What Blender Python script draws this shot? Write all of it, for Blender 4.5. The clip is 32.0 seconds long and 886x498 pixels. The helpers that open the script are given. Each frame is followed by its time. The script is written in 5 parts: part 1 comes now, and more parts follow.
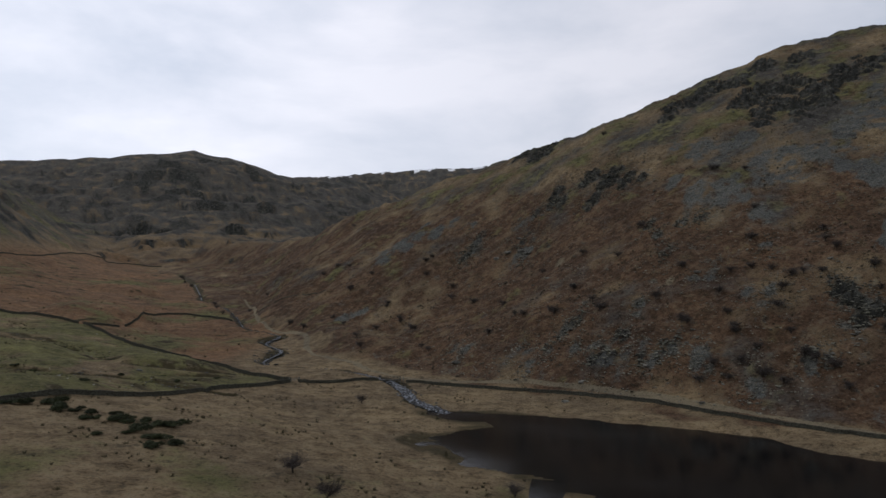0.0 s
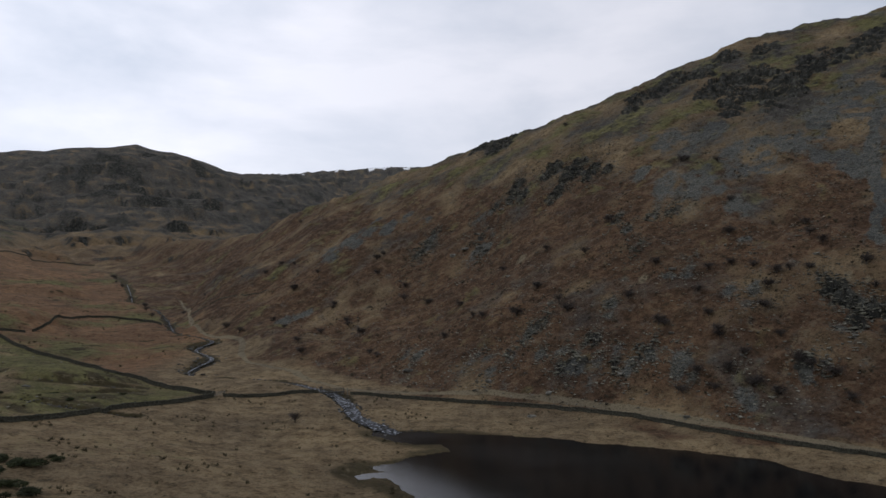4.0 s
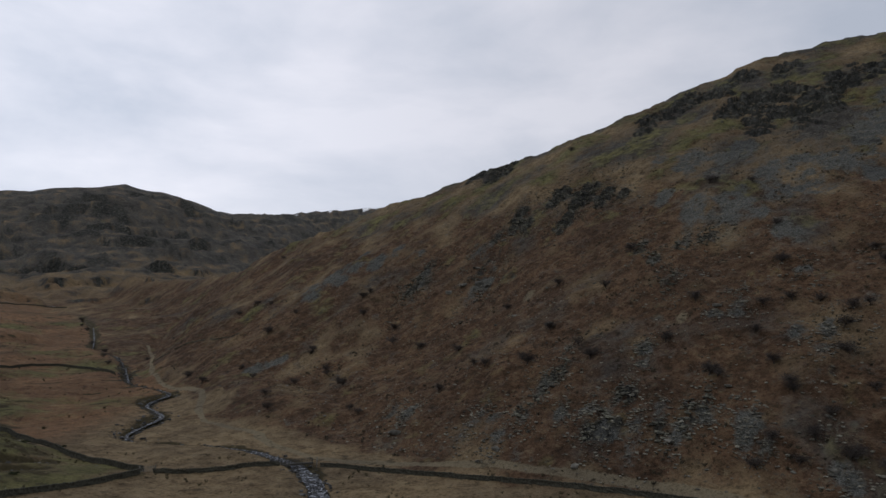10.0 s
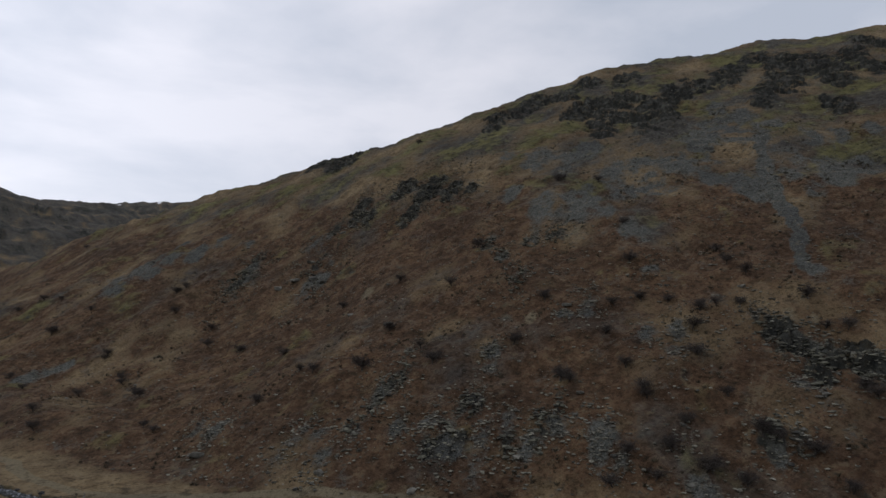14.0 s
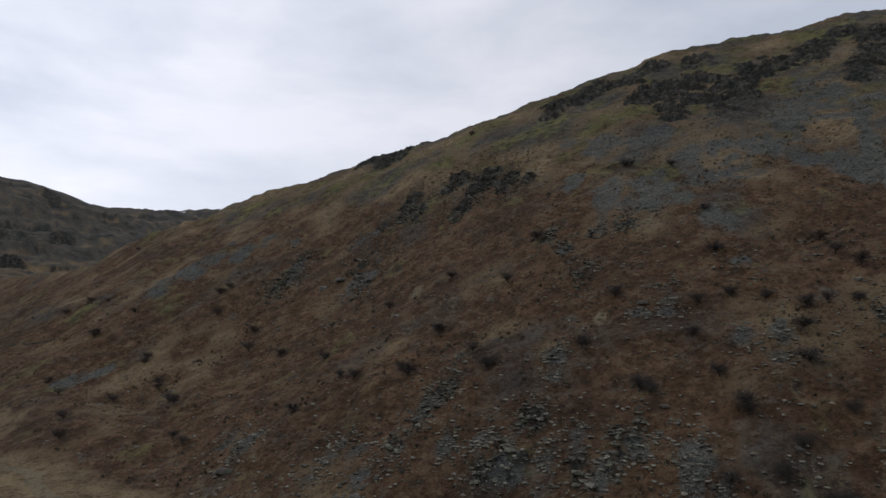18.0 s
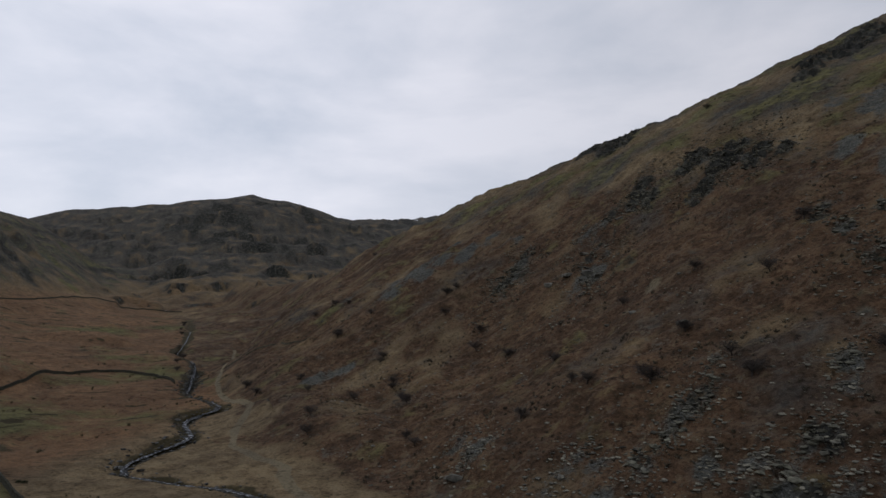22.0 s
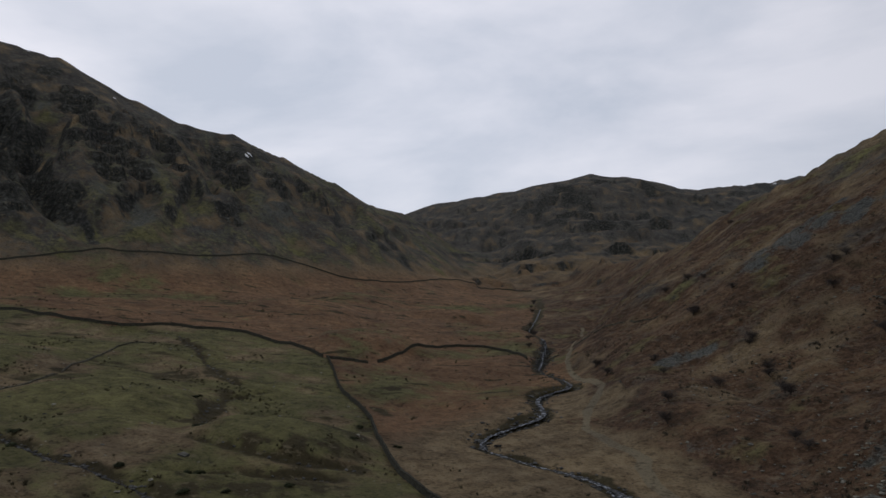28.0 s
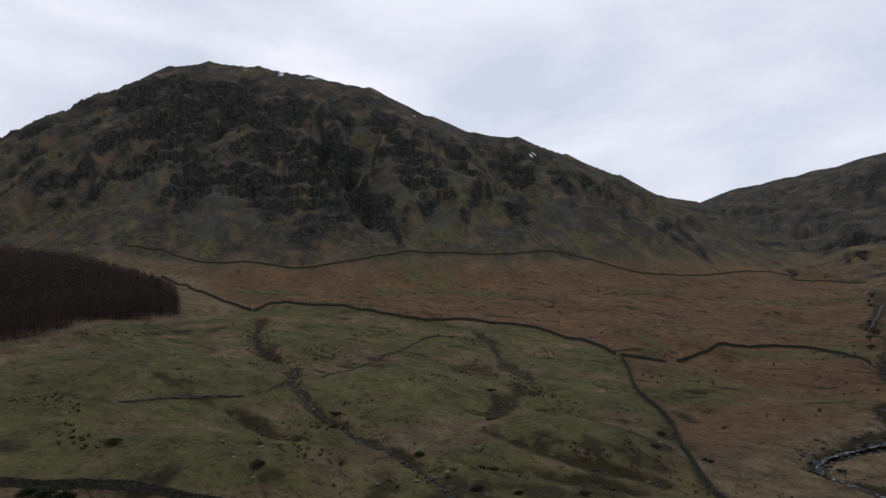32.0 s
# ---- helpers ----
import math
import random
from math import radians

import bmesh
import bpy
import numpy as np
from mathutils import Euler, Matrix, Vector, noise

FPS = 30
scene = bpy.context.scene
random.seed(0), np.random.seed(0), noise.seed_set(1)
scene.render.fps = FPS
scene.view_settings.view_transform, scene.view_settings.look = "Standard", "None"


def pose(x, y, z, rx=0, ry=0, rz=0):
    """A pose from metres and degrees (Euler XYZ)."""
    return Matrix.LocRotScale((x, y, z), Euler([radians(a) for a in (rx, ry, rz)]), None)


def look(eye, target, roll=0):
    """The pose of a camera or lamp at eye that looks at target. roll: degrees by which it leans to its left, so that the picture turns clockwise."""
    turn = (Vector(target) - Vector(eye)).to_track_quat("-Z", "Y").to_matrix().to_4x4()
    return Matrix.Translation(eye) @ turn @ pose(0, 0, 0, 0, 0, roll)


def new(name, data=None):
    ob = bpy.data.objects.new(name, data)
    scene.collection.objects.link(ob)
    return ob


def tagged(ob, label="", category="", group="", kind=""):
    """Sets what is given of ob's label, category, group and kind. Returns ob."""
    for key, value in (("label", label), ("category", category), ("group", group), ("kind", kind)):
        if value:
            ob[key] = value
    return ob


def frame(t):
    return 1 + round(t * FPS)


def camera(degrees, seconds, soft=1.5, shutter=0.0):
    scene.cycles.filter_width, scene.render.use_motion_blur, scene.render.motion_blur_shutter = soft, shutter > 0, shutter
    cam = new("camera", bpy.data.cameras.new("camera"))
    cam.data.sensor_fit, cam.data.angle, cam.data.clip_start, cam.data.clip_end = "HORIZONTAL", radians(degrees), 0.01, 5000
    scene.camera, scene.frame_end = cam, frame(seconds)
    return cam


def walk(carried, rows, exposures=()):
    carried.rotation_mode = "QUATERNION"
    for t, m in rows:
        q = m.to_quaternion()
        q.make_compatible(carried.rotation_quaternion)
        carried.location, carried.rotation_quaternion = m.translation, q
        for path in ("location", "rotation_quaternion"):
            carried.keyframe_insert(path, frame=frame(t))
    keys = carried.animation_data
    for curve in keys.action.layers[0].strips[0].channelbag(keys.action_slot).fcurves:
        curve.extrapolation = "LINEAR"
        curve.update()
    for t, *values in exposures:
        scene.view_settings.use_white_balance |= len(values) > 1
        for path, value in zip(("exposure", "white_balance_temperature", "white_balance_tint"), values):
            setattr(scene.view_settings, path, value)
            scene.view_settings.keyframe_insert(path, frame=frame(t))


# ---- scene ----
import functools

cam = camera(68.8, 32.0)
PATH = [
    (0, 0.00, -0.00, 45.00, 91.54, -0.09, -0.00),
    (0.5, 0.16, 3.56, 44.79, 91.58, -0.10, -1.40),
    (1, 0.34, 7.16, 44.60, 91.60, -0.15, -2.92),
    (1.5, 0.53, 10.81, 44.44, 91.63, -0.13, -3.11),
    (2, 0.75, 14.50, 44.30, 91.63, -0.14, -3.88),
    (2.5, 1.00, 18.16, 44.14, 91.64, -0.16, -3.95),
    (4.5, 2.09, 32.50, 43.48, 91.44, -0.07, -3.96),
    (5, 2.35, 36.04, 43.32, 89.95, -0.01, -3.96),
    (5.5, 2.61, 39.56, 43.18, 88.80, 0.06, -3.96),
    (6, 2.88, 43.09, 43.07, 88.83, 0.09, -3.96),
    (6.5, 3.15, 46.63, 42.98, 89.85, 0.12, -3.97),
    (7, 3.42, 50.21, 42.88, 91.06, 0.11, -3.96),
    (7.5, 3.67, 53.84, 42.75, 92.28, 0.11, -3.95),
    (8, 3.92, 57.48, 42.61, 93.45, 0.10, -3.95),
    (8.5, 4.16, 61.08, 42.49, 94.59, 0.16, -3.97),
    (9, 4.41, 64.60, 42.41, 95.28, 0.20, -3.97),
    (9.5, 4.72, 68.05, 42.35, 95.25, 0.19, -3.97),
    (10, 5.12, 71.45, 42.29, 95.23, 0.16, -4.35),
    (10.5, 5.63, 74.84, 42.18, 95.21, 0.11, -5.77),
    (11, 6.27, 78.24, 42.03, 95.19, 0.06, -7.67),
    (11.5, 7.04, 81.62, 41.86, 95.17, -0.07, -9.64),
    (12, 7.93, 84.96, 41.66, 95.22, -0.20, -11.37),
    (12.5, 8.90, 88.22, 41.46, 95.28, -0.27, -13.16),
    (13, 9.93, 91.35, 41.25, 95.34, -0.36, -14.83),
    (13.5, 10.99, 94.33, 41.06, 95.41, -0.44, -16.48),
    (14, 12.08, 97.16, 40.88, 95.49, -0.52, -18.18),
    (14.5, 13.15, 99.93, 40.72, 95.57, -0.56, -19.39),
    (16.5, 17.19, 110.13, 40.14, 95.73, -0.54, -18.42),
    (17, 17.96, 112.61, 40.02, 95.75, -0.50, -17.31),
    (17.5, 18.63, 115.07, 39.91, 95.77, -0.44, -15.42),
    (18, 19.18, 117.45, 39.85, 95.77, -0.37, -13.15),
    (18.5, 19.61, 119.72, 39.82, 95.76, -0.25, -10.77),
    (19, 19.91, 121.89, 39.81, 95.75, -0.15, -8.37),
    (19.5, 20.09, 123.95, 39.78, 95.73, -0.08, -6.06),
    (20, 20.19, 125.89, 39.73, 95.72, 0.04, -3.73),
    (20.5, 20.22, 127.58, 39.62, 95.72, 0.12, -1.40),
    (21, 20.21, 129.20, 39.54, 95.71, 0.20, 1.31),
    (21.5, 20.15, 130.74, 39.46, 95.72, 0.35, 3.87),
    (22, 20.04, 132.19, 39.38, 95.73, 0.50, 6.70),
    (22.5, 19.84, 133.57, 39.31, 95.75, 0.56, 9.34),
    (23, 19.52, 134.93, 39.23, 95.80, 0.65, 11.93),
    (23.5, 19.06, 136.28, 39.15, 95.83, 0.68, 14.61),
    (24, 18.48, 137.66, 39.08, 95.86, 0.78, 17.47),
    (24.5, 17.80, 139.10, 39.01, 95.96, 0.90, 23.35),
    (25, 17.13, 140.53, 38.92, 96.03, 1.06, 27.92),
    (25.5, 16.52, 141.82, 38.82, 96.02, 1.06, 28.41),
    (27.5, 14.19, 146.31, 38.61, 94.25, 1.24, 32.66),
    (28, 13.50, 147.36, 38.57, 94.32, 1.35, 36.48),
    (28.5, 12.73, 148.36, 38.53, 94.43, 1.54, 41.65),
    (29, 11.89, 149.34, 38.48, 94.50, 1.64, 46.49),
    (29.5, 11.02, 150.26, 38.37, 94.53, 1.79, 50.48),
    (30, 10.11, 151.13, 38.22, 94.59, 1.83, 52.86),
    (30.5, 9.12, 151.96, 38.06, 94.62, 1.86, 54.60),
    (31, 8.08, 152.74, 37.92, 94.69, 1.82, 56.76),
    (31.5, 7.04, 153.53, 37.80, 94.76, 1.92, 59.21),
    (32, 6.01, 154.33, 37.69, 94.78, 1.89, 61.68),
]

EXPOSURES = [(0, 0.0), (3, 0.03), (4.5, 0.08), (5.2, 0.3), (6, 0.42), (7, 0.3), (9, -0.15), (12, -0.1), (14, -0.02), (17, 0.02), (18.3, 0.02), (20, -0.1), (23, -0.32), (25, -0.44), (26, -0.42), (28.5, -0.34), (31, -0.18), (32, -0.16)]
walk(cam, [(t, pose(*p)) for t, *p in PATH], EXPOSURES)

# ---------------------------------------------------------------- overcast sky and a veiled sun
world = bpy.data.worlds.new("sky")
scene.world = world
world.use_nodes = True
wt = world.node_tree


def sky_node(kind, **sockets):
    n = wt.nodes.new(kind)
    for key, value in sockets.items():
        n.inputs[key].default_value = value
    return n


sky = wt.nodes.new("ShaderNodeTexSky")
sky.sky_type, sky.sun_disc, sky.sun_elevation, sky.sun_rotation = "NISHITA", False, radians(38), radians(-65)
dim = sky_node("ShaderNodeMix")
dim.data_type, dim.blend_type = "RGBA", "MULTIPLY"
dim.inputs[0].default_value = 1.0
dim.inputs[7].default_value = (0.1, 0.1, 0.1, 1)
wt.links.new(sky.outputs[0], dim.inputs[6])
where = wt.nodes.new("ShaderNodeTexCoord")
flat = wt.nodes.new("ShaderNodeMapping")
flat.inputs["Scale"].default_value = (1.0, 1.0, 2.6)
wt.links.new(where.outputs["Generated"], flat.inputs[0])
cloud = sky_node("ShaderNodeTexNoise", Scale=2.3, Detail=6.0, Roughness=0.52, Distortion=0.2)
wt.links.new(flat.outputs[0], cloud.inputs["Vector"])
tone = wt.nodes.new("ShaderNodeValToRGB")
tone.color_ramp.elements[0].position, tone.color_ramp.elements[0].color = 0.36, (0.55, 0.6, 0.71, 1)
tone.color_ramp.elements[1].position, tone.color_ramp.elements[1].color = 0.62, (0.82, 0.83, 0.92, 1)
wt.links.new(cloud.outputs["Fac"], tone.inputs[0])
veil = wt.nodes.new("ShaderNodeMix")
veil.data_type = "RGBA"
veil.inputs[0].default_value = 0.93
wt.links.new(dim.outputs[2], veil.inputs[6])
wt.links.new(tone.outputs[0], veil.inputs[7])
aim = wt.nodes.new("ShaderNodeVectorMath")
aim.operation = "DOT_PRODUCT"
aim.inputs[1].default_value = (-0.85, 0.5, 0.15)
wt.links.new(where.outputs["Generated"], aim.inputs[0])
gain = wt.nodes.new("ShaderNodeMapRange")
gain.interpolation_type = "SMOOTHSTEP"
for key, value in (("From Min", 0.1), ("From Max", 1.0), ("To Min", 0.93), ("To Max", 1.22)):
    gain.inputs[key].default_value = value
wt.links.new(aim.outputs["Value"], gain.inputs["Value"])
lit = wt.nodes.new("ShaderNodeVectorMath")
lit.operation = "SCALE"
wt.links.new(veil.outputs[2], lit.inputs[0])
wt.links.new(gain.outputs["Result"], lit.inputs["Scale"])
wt.links.new(lit.outputs["Vector"], wt.nodes["Background"].inputs[0])
wt.nodes["Background"].inputs[1].default_value = 1.0
sun = new("sun", bpy.data.lights.new("sun", "SUN"))
sun.data.energy, sun.data.angle, sun.data.color = 0.25, radians(40), (1, 0.97, 0.92)
sun.matrix_world = look((-300, 140, 300), (0, 0, 0))


# ---------------------------------------------------------------- the lie of the land
WAY_X, WAY_Y = np.cos(np.arange(4096) * np.pi / 2048), np.sin(np.arange(4096) * np.pi / 2048)


def grain(x, y, seed=0):
    """Smooth gradient noise on the plan, about -0.7 to 0.7, one feature per unit."""
    xi, yi = np.floor(x), np.floor(y)
    fx, fy = x - xi, y - yi
    xi, yi = xi.astype(np.int64), yi.astype(np.int64)

    def corner(i, j, dx, dy):
        n = (i * 374761393 + j * 668265263 + seed * 974634777) & 0xFFFFFFFF
        n = ((n ^ (n >> 13)) * 1274126177) & 0xFFFFFFFF
        k = ((n ^ (n >> 16)) & 0xFFFF) >> 4
        return WAY_X[k] * dx + WAY_Y[k] * dy

    u, v = fx * fx * fx * (fx * (fx * 6 - 15) + 10), fy * fy * fy * (fy * (fy * 6 - 15) + 10)
    a, b = corner(xi, yi, fx, fy), corner(xi + 1, yi, fx - 1, fy)
    c, d = corner(xi, yi + 1, fx, fy - 1), corner(xi + 1, yi + 1, fx - 1, fy - 1)
    return (a + (b - a) * u) * (1 - v) + (c + (d - c) * u) * v


def rough(x, y, size, octaves=4, seed=0, gain=0.5):
    total, k, f = 0.0, 1.0, 1.0 / size
    for n in range(octaves):
        total = total + k * grain(x * f + 17.3 * n, y * f - 9.1 * n, seed + n)
        k, f = k * gain, f * 2.03
    return total


def step(a, b, v):
    t = np.clip((v - a) / (b - a), 0.0, 1.0)
    return t * t * (3 - 2 * t)


def segments(x, y, line):
    """For each leg of a polyline of (x, y, value): the distance to it and the value at the nearest place."""
    for p, q in zip(line[:-1], line[1:]):
        ex, ey = q[0] - p[0], q[1] - p[1]
        t = np.clip(((x - p[0]) * ex + (y - p[1]) * ey) / (ex * ex + ey * ey), 0, 1)
        yield np.hypot(x - p[0] - t * ex, y - p[1] - t * ey), p[-1] + (q[-1] - p[-1]) * t


def distance(x, y, line):
    return functools.reduce(np.minimum, (d for d, _ in segments(x, y, line)))


def ridge(x, y, line, fall, soft=12):
    """A ridge along a polyline, falling off on both sides."""
    return functools.reduce(lambda a, b: soft_max(a, b, soft), (z - fall * d for d, z in segments(x, y, line)))


def trough(x, y, line, rise):
    """A valley along a polyline, rising on both sides."""
    return functools.reduce(lambda a, b: soft_min(a, b, 3), (z + rise * d for d, z in segments(x, y, line)))


def soft_max(a, b, k):
    h = np.clip(0.5 + 0.5 * (a - b) / k, 0, 1)
    return b + (a - b) * h + k * h * (1 - h)


def soft_min(a, b, k):
    return -soft_max(-a, -b, k)


def inside(x, y, ring):
    """True inside a closed ring of (x, y)."""
    odd = np.zeros(np.shape(x), bool)
    for p, q in zip(ring, ring[1:] + ring[:1]):
        if p[1] != q[1]:
            odd ^= ((p[1] > y) != (q[1] > y)) & (x < (q[0] - p[0]) * (y - p[1]) / (q[1] - p[1]) + p[0])
    return odd


SHORE = [(300, -260, 0), (90, -10, 0), (40, 60, 0), (26, 95, 0), (26, 122, 0), (10, 140, 0), (0, 160, 0.1), (2, 180, 0.1), (2, 199, 0.1)]
STREAM = [(9, 198, 0), (2, 199, 0.1), (-4, 206, 0.5), (-10, 215, 0.9), (-13, 231, 1.4), (-17, 243, 1.8), (-21, 252, 2), (-27, 259, 2.2), (-35, 267, 2.5), (-45, 273, 2.7), (-57, 275, 2.9),
          (-68, 279, 3.1), (-76, 282, 3.3), (-81, 290, 3.5), (-82, 301, 3.7), (-80, 312, 4), (-80, 323, 4.2), (-86, 332, 4.5), (-94, 343, 5), (-97, 356, 5.8), (-91, 368, 6.4), (-103, 381, 7.2),
          (-113, 388, 8), (-122, 397, 9), (-129, 414, 10.5), (-140, 438, 12.5), (-158, 475, 15), (-188, 507, 17.5), (-208, 556, 21), (-240, 625, 28), (-300, 735, 36), (-378, 831, 44), (-520, 1060, 90)]
FOOT = [(900, -420, 4), (420, -70, 3), (200, 95, 3), (92, 184, 3), (6, 258, 5), (-40, 305, 6), (-66, 350, 8), (-108, 415, 11), (-165, 495, 17), (-255, 650, 31),
        (-350, 790, 40), (-440, 930, 50)]
HEAD = [(-440, 930, 0), (0, 1446, 0)]
LAKE = [(-4.5, 202), (2.1, 202), (10.3, 199.3), (19.7, 196.6), (33.4, 196.6), (41.8, 191.6), (53.7, 187.1), (70.2, 179.9), (83.8, 170.7), (91.2, 157.9), (210, 62), (420, -100), (900, -460),
        (700, -600), (300, -260), (90, -10), (40, 60), (26, 95), (28, 122), (30.5, 127.5), (29.7, 131.3), (15.8, 129.3), (23.9, 136.8), (3.8, 149.5), (3.5, 153.9), (1.3, 158.8), (-2.5, 163),
        (-5.5, 161.8), (-7.1, 165.1), (-0.8, 167.8), (-3.4, 172.2), (1.1, 175), (5.2, 178.4), (14.4, 182.4), (12.9, 187.5), (2.1, 191.8), (-4.7, 198.5)]
CREST_RIGHT = [(1000, 60, 320.0), (560, 250, 280.0), (430, 335, 250.0), (350, 387, 234.8), (325, 402, 248.0), (300, 412, 220.4), (275, 422, 244.4), (250, 432, 238.5), (228, 440, 225.3), (212, 444, 205.5), (200, 448, 196.9), (190, 450, 190.0), (180, 452, 178.4), (170, 455, 169.6), (155, 459, 175.3), (140, 462, 169.5), (125, 465, 162.2), (110, 468, 174.3), (95, 471, 154.8), (82, 474, 158.4), (70, 479, 155.9), (60, 487, 171.3), (50, 495, 150.4), (40, 503, 147.8), (28, 513, 132.3), (14, 524, 137.1), (0, 535, 133.6), (-20, 553, 110.8), (-45, 575, 103.8), (-74, 600, 98.0), (-140, 680, 74.0), (-230, 800, 72.0), (-330, 930, 85.0)]
MOUNT = [(-1900, -300, 330.0), (-1300, 60, 342.0), (-1080, 190, 310.1), (-1000, 250, 398.5), (-960, 300, 399.1), (-910, 360, 383.6), (-860, 420, 362.3), (-810, 490, 338.0), (-760, 560, 290.8), (-725, 605, 264.4), (-690, 650, 254.1), (-675, 720, 232.4), (-660, 800, 206.1), (-680, 900, 185.8), (-700, 1010, 187.3)]
DOME = [(-1900, 1500, 310.0), (-1250, 1680, 300.9), (-1150, 1700, 323.8), (-960, 1745, 337.9), (-800, 1790, 353.2), (-700, 1810, 370.3), (-620, 1830, 355.3), (-550, 1880, 336.8), (-490, 1935, 315.8), (-420, 2000, 322.0), (-330, 2200, 347.3)]
FAR = [(-900, 3000, 435.6), (-235, 2730, 445.9), (200, 2690, 469.8), (700, 2500, 439.9)]


def height(x, y, fine=True):
    # valley floor, rising from the shore and the stream
    floor = trough(x, y, SHORE + STREAM[2:], 0.15)
    east = inside(x, y, [p[:2] for p in SHORE + STREAM[2:]] + [(2000, 2000), (2000, -2000), (300, -2000)])
    floor = np.where(east, trough(x, y, SHORE + STREAM[2:], 0.04 + 0.11 * step(480, 650, y)), floor)
    floor = floor - np.where(east, 0.0, 3.0 * step(4, 34, distance(x, y, SHORE + STREAM[2:])) * step(150, 190, y))
    floor = soft_min(floor, 70 + 0.02 * np.hypot(x, y), 10)
    # right-hand hillside
    up = inside(x, y, [p[:2] for p in FOOT] + [(900, 2500), (2500, 1500), (2500, -600)])
    toe = distance(x, y, FOOT)
    d = np.where(up, step(0, 30, toe), 0.0)
    slope = np.where(up, trough(x, y, FOOT, 0.635), ridge(x, y, FOOT, 0.45) - 1.5 * step(0, 8, toe))
    slope = slope - d * 22 * np.exp(-((x - 15) ** 2 + (y - 355) ** 2) / (2 * 50 ** 2))
    top = ridge(x, y, CREST_RIGHT, 0.8, 3) + 4 * rough(x, y, 90, 3, 31)
    hill = soft_min(slope, top, 10)
    ground = soft_max(floor, hill, 5)
    # mountain on the left, dome and far ridge up the valley
    for kx, ky, kr, kz in KNOLLS:
        ground = ground + kz * np.exp(-(((x - kx) ** 2 + (y - ky) ** 2) / kr ** 2) ** 1.7)
    ground = soft_max(ground, ridge(x, y, MOUNT, 0.72), 25)
    ground = soft_max(ground, ridge(x, y, DOME, 0.36), 30)
    ground = soft_max(ground, ridge(x, y, FAR, 0.4), 30)
    # lake bed
    sx, sy = x + 3.0 * rough(x, y, 13, 3, 95), y + 3.0 * rough(x, y, 13, 3, 96)
    wet = inside(sx, sy, LAKE)
    e = distance(sx, sy, LAKE + LAKE[:1])
    ground = np.where(wet, np.minimum(ground, -0.05 - 0.12 * e), np.maximum(np.where(e < 60, soft_min(ground, 0.05 + 0.22 * e + 0.02 * np.maximum(e - 12, 0) ** 2, 0.5), ground), 0.05 + 0.015 * np.minimum(e, 20)))
    if fine:
        ground = ground + relief(x, y, ground) * np.where(wet, 0, step(0, 15, e))
    return ground


BECK = [(-297.2, 222.4, 0), (-266.4, 213.6, 0), (-225.9, 205.5, 0), (-210.4, 205.7, 0), (-200.7, 208.2, 0), (-194.7, 209.9, 0), (-179, 205.1, 0), (-160.5, 199, 0), (-154, 199.6, 0),
        (-143.3, 199.6, 0), (-132.1, 199, 0), (-122.1, 200.3, 0), (-111.6, 200.8, 0), (-106.8, 203.3, 0), (-98.7, 203.9, 0), (-93.4, 204.6, 0), (-88.6, 204.7, 0), (-83.5, 203.3, 0),
        (-66, 202, 0)]
DITCHES = [[(-251, 309, 0), (-225, 300.2, 0), (-194.3, 286.7, 0), (-177.5, 280.1, 0), (-164.8, 277, 0)],
           [(-154.9, 278.6, 0), (-153.4, 265.5, 0), (-140.9, 251, 0), (-133, 243.6, 0), (-118.4, 233.2, 0)],
           [(-98.1, 212.9, 0), (-94.3, 216.7, 0), (-90, 222.5, 0), (-84.2, 228.6, 0), (-78.6, 234.6, 0)],
           [(-108.7, 227.3, 0), (-95.4, 229.3, 0), (-87.5, 234.3, 0), (-80.6, 242.5, 0)],
           [(-135.7, 180.7, 0), (-132, 183.6, 0), (-126.3, 185.9, 0), (-121.3, 188.8, 0)]]
GULLY = [(-297.2, 222.4, 0), (-266.4, 213.6, 0), (-225.9, 205.5, 0), (-210.4, 205.7, 0), (-200.7, 208.2, 0)]
CRAGS = [(76.1, 489.4, 9.2), (64.2, 504.4, 7.7), (90.7, 393.8, 5.3), (98.6, 382.4, 6.2), (105, 368.6, 4.3), (111.3, 360.3, 2.6), (70.2, 400, 4.5), (72.3, 390, 3.1), (85.5, 368.8, 3.5),
         (56, 392.8, 2.7), (46.7, 376.6, 2.9), (16.1, 398.7, 5.5), (22.1, 406.8, 3.1), (118.6, 296.3, 3.1), (110.7, 300.1, 2.6), (100, 312.7, 2.3), (98.6, 299, 2.2), (96.7, 279.2, 2.3),
         (50.2, 260.5, 3.2), (47.2, 256.4, 2.9), (44.3, 252.4, 2.6), (53.7, 262.8, 2.5), (40.8, 255.5, 1.8), (65, 242.5, 2.3), (57.4, 235.9, 2.7), (59.8, 231.5, 2.0), (69.2, 225.8, 2.1),
         (74.1, 222.4, 1.8), (80.4, 226.9, 2.2)]
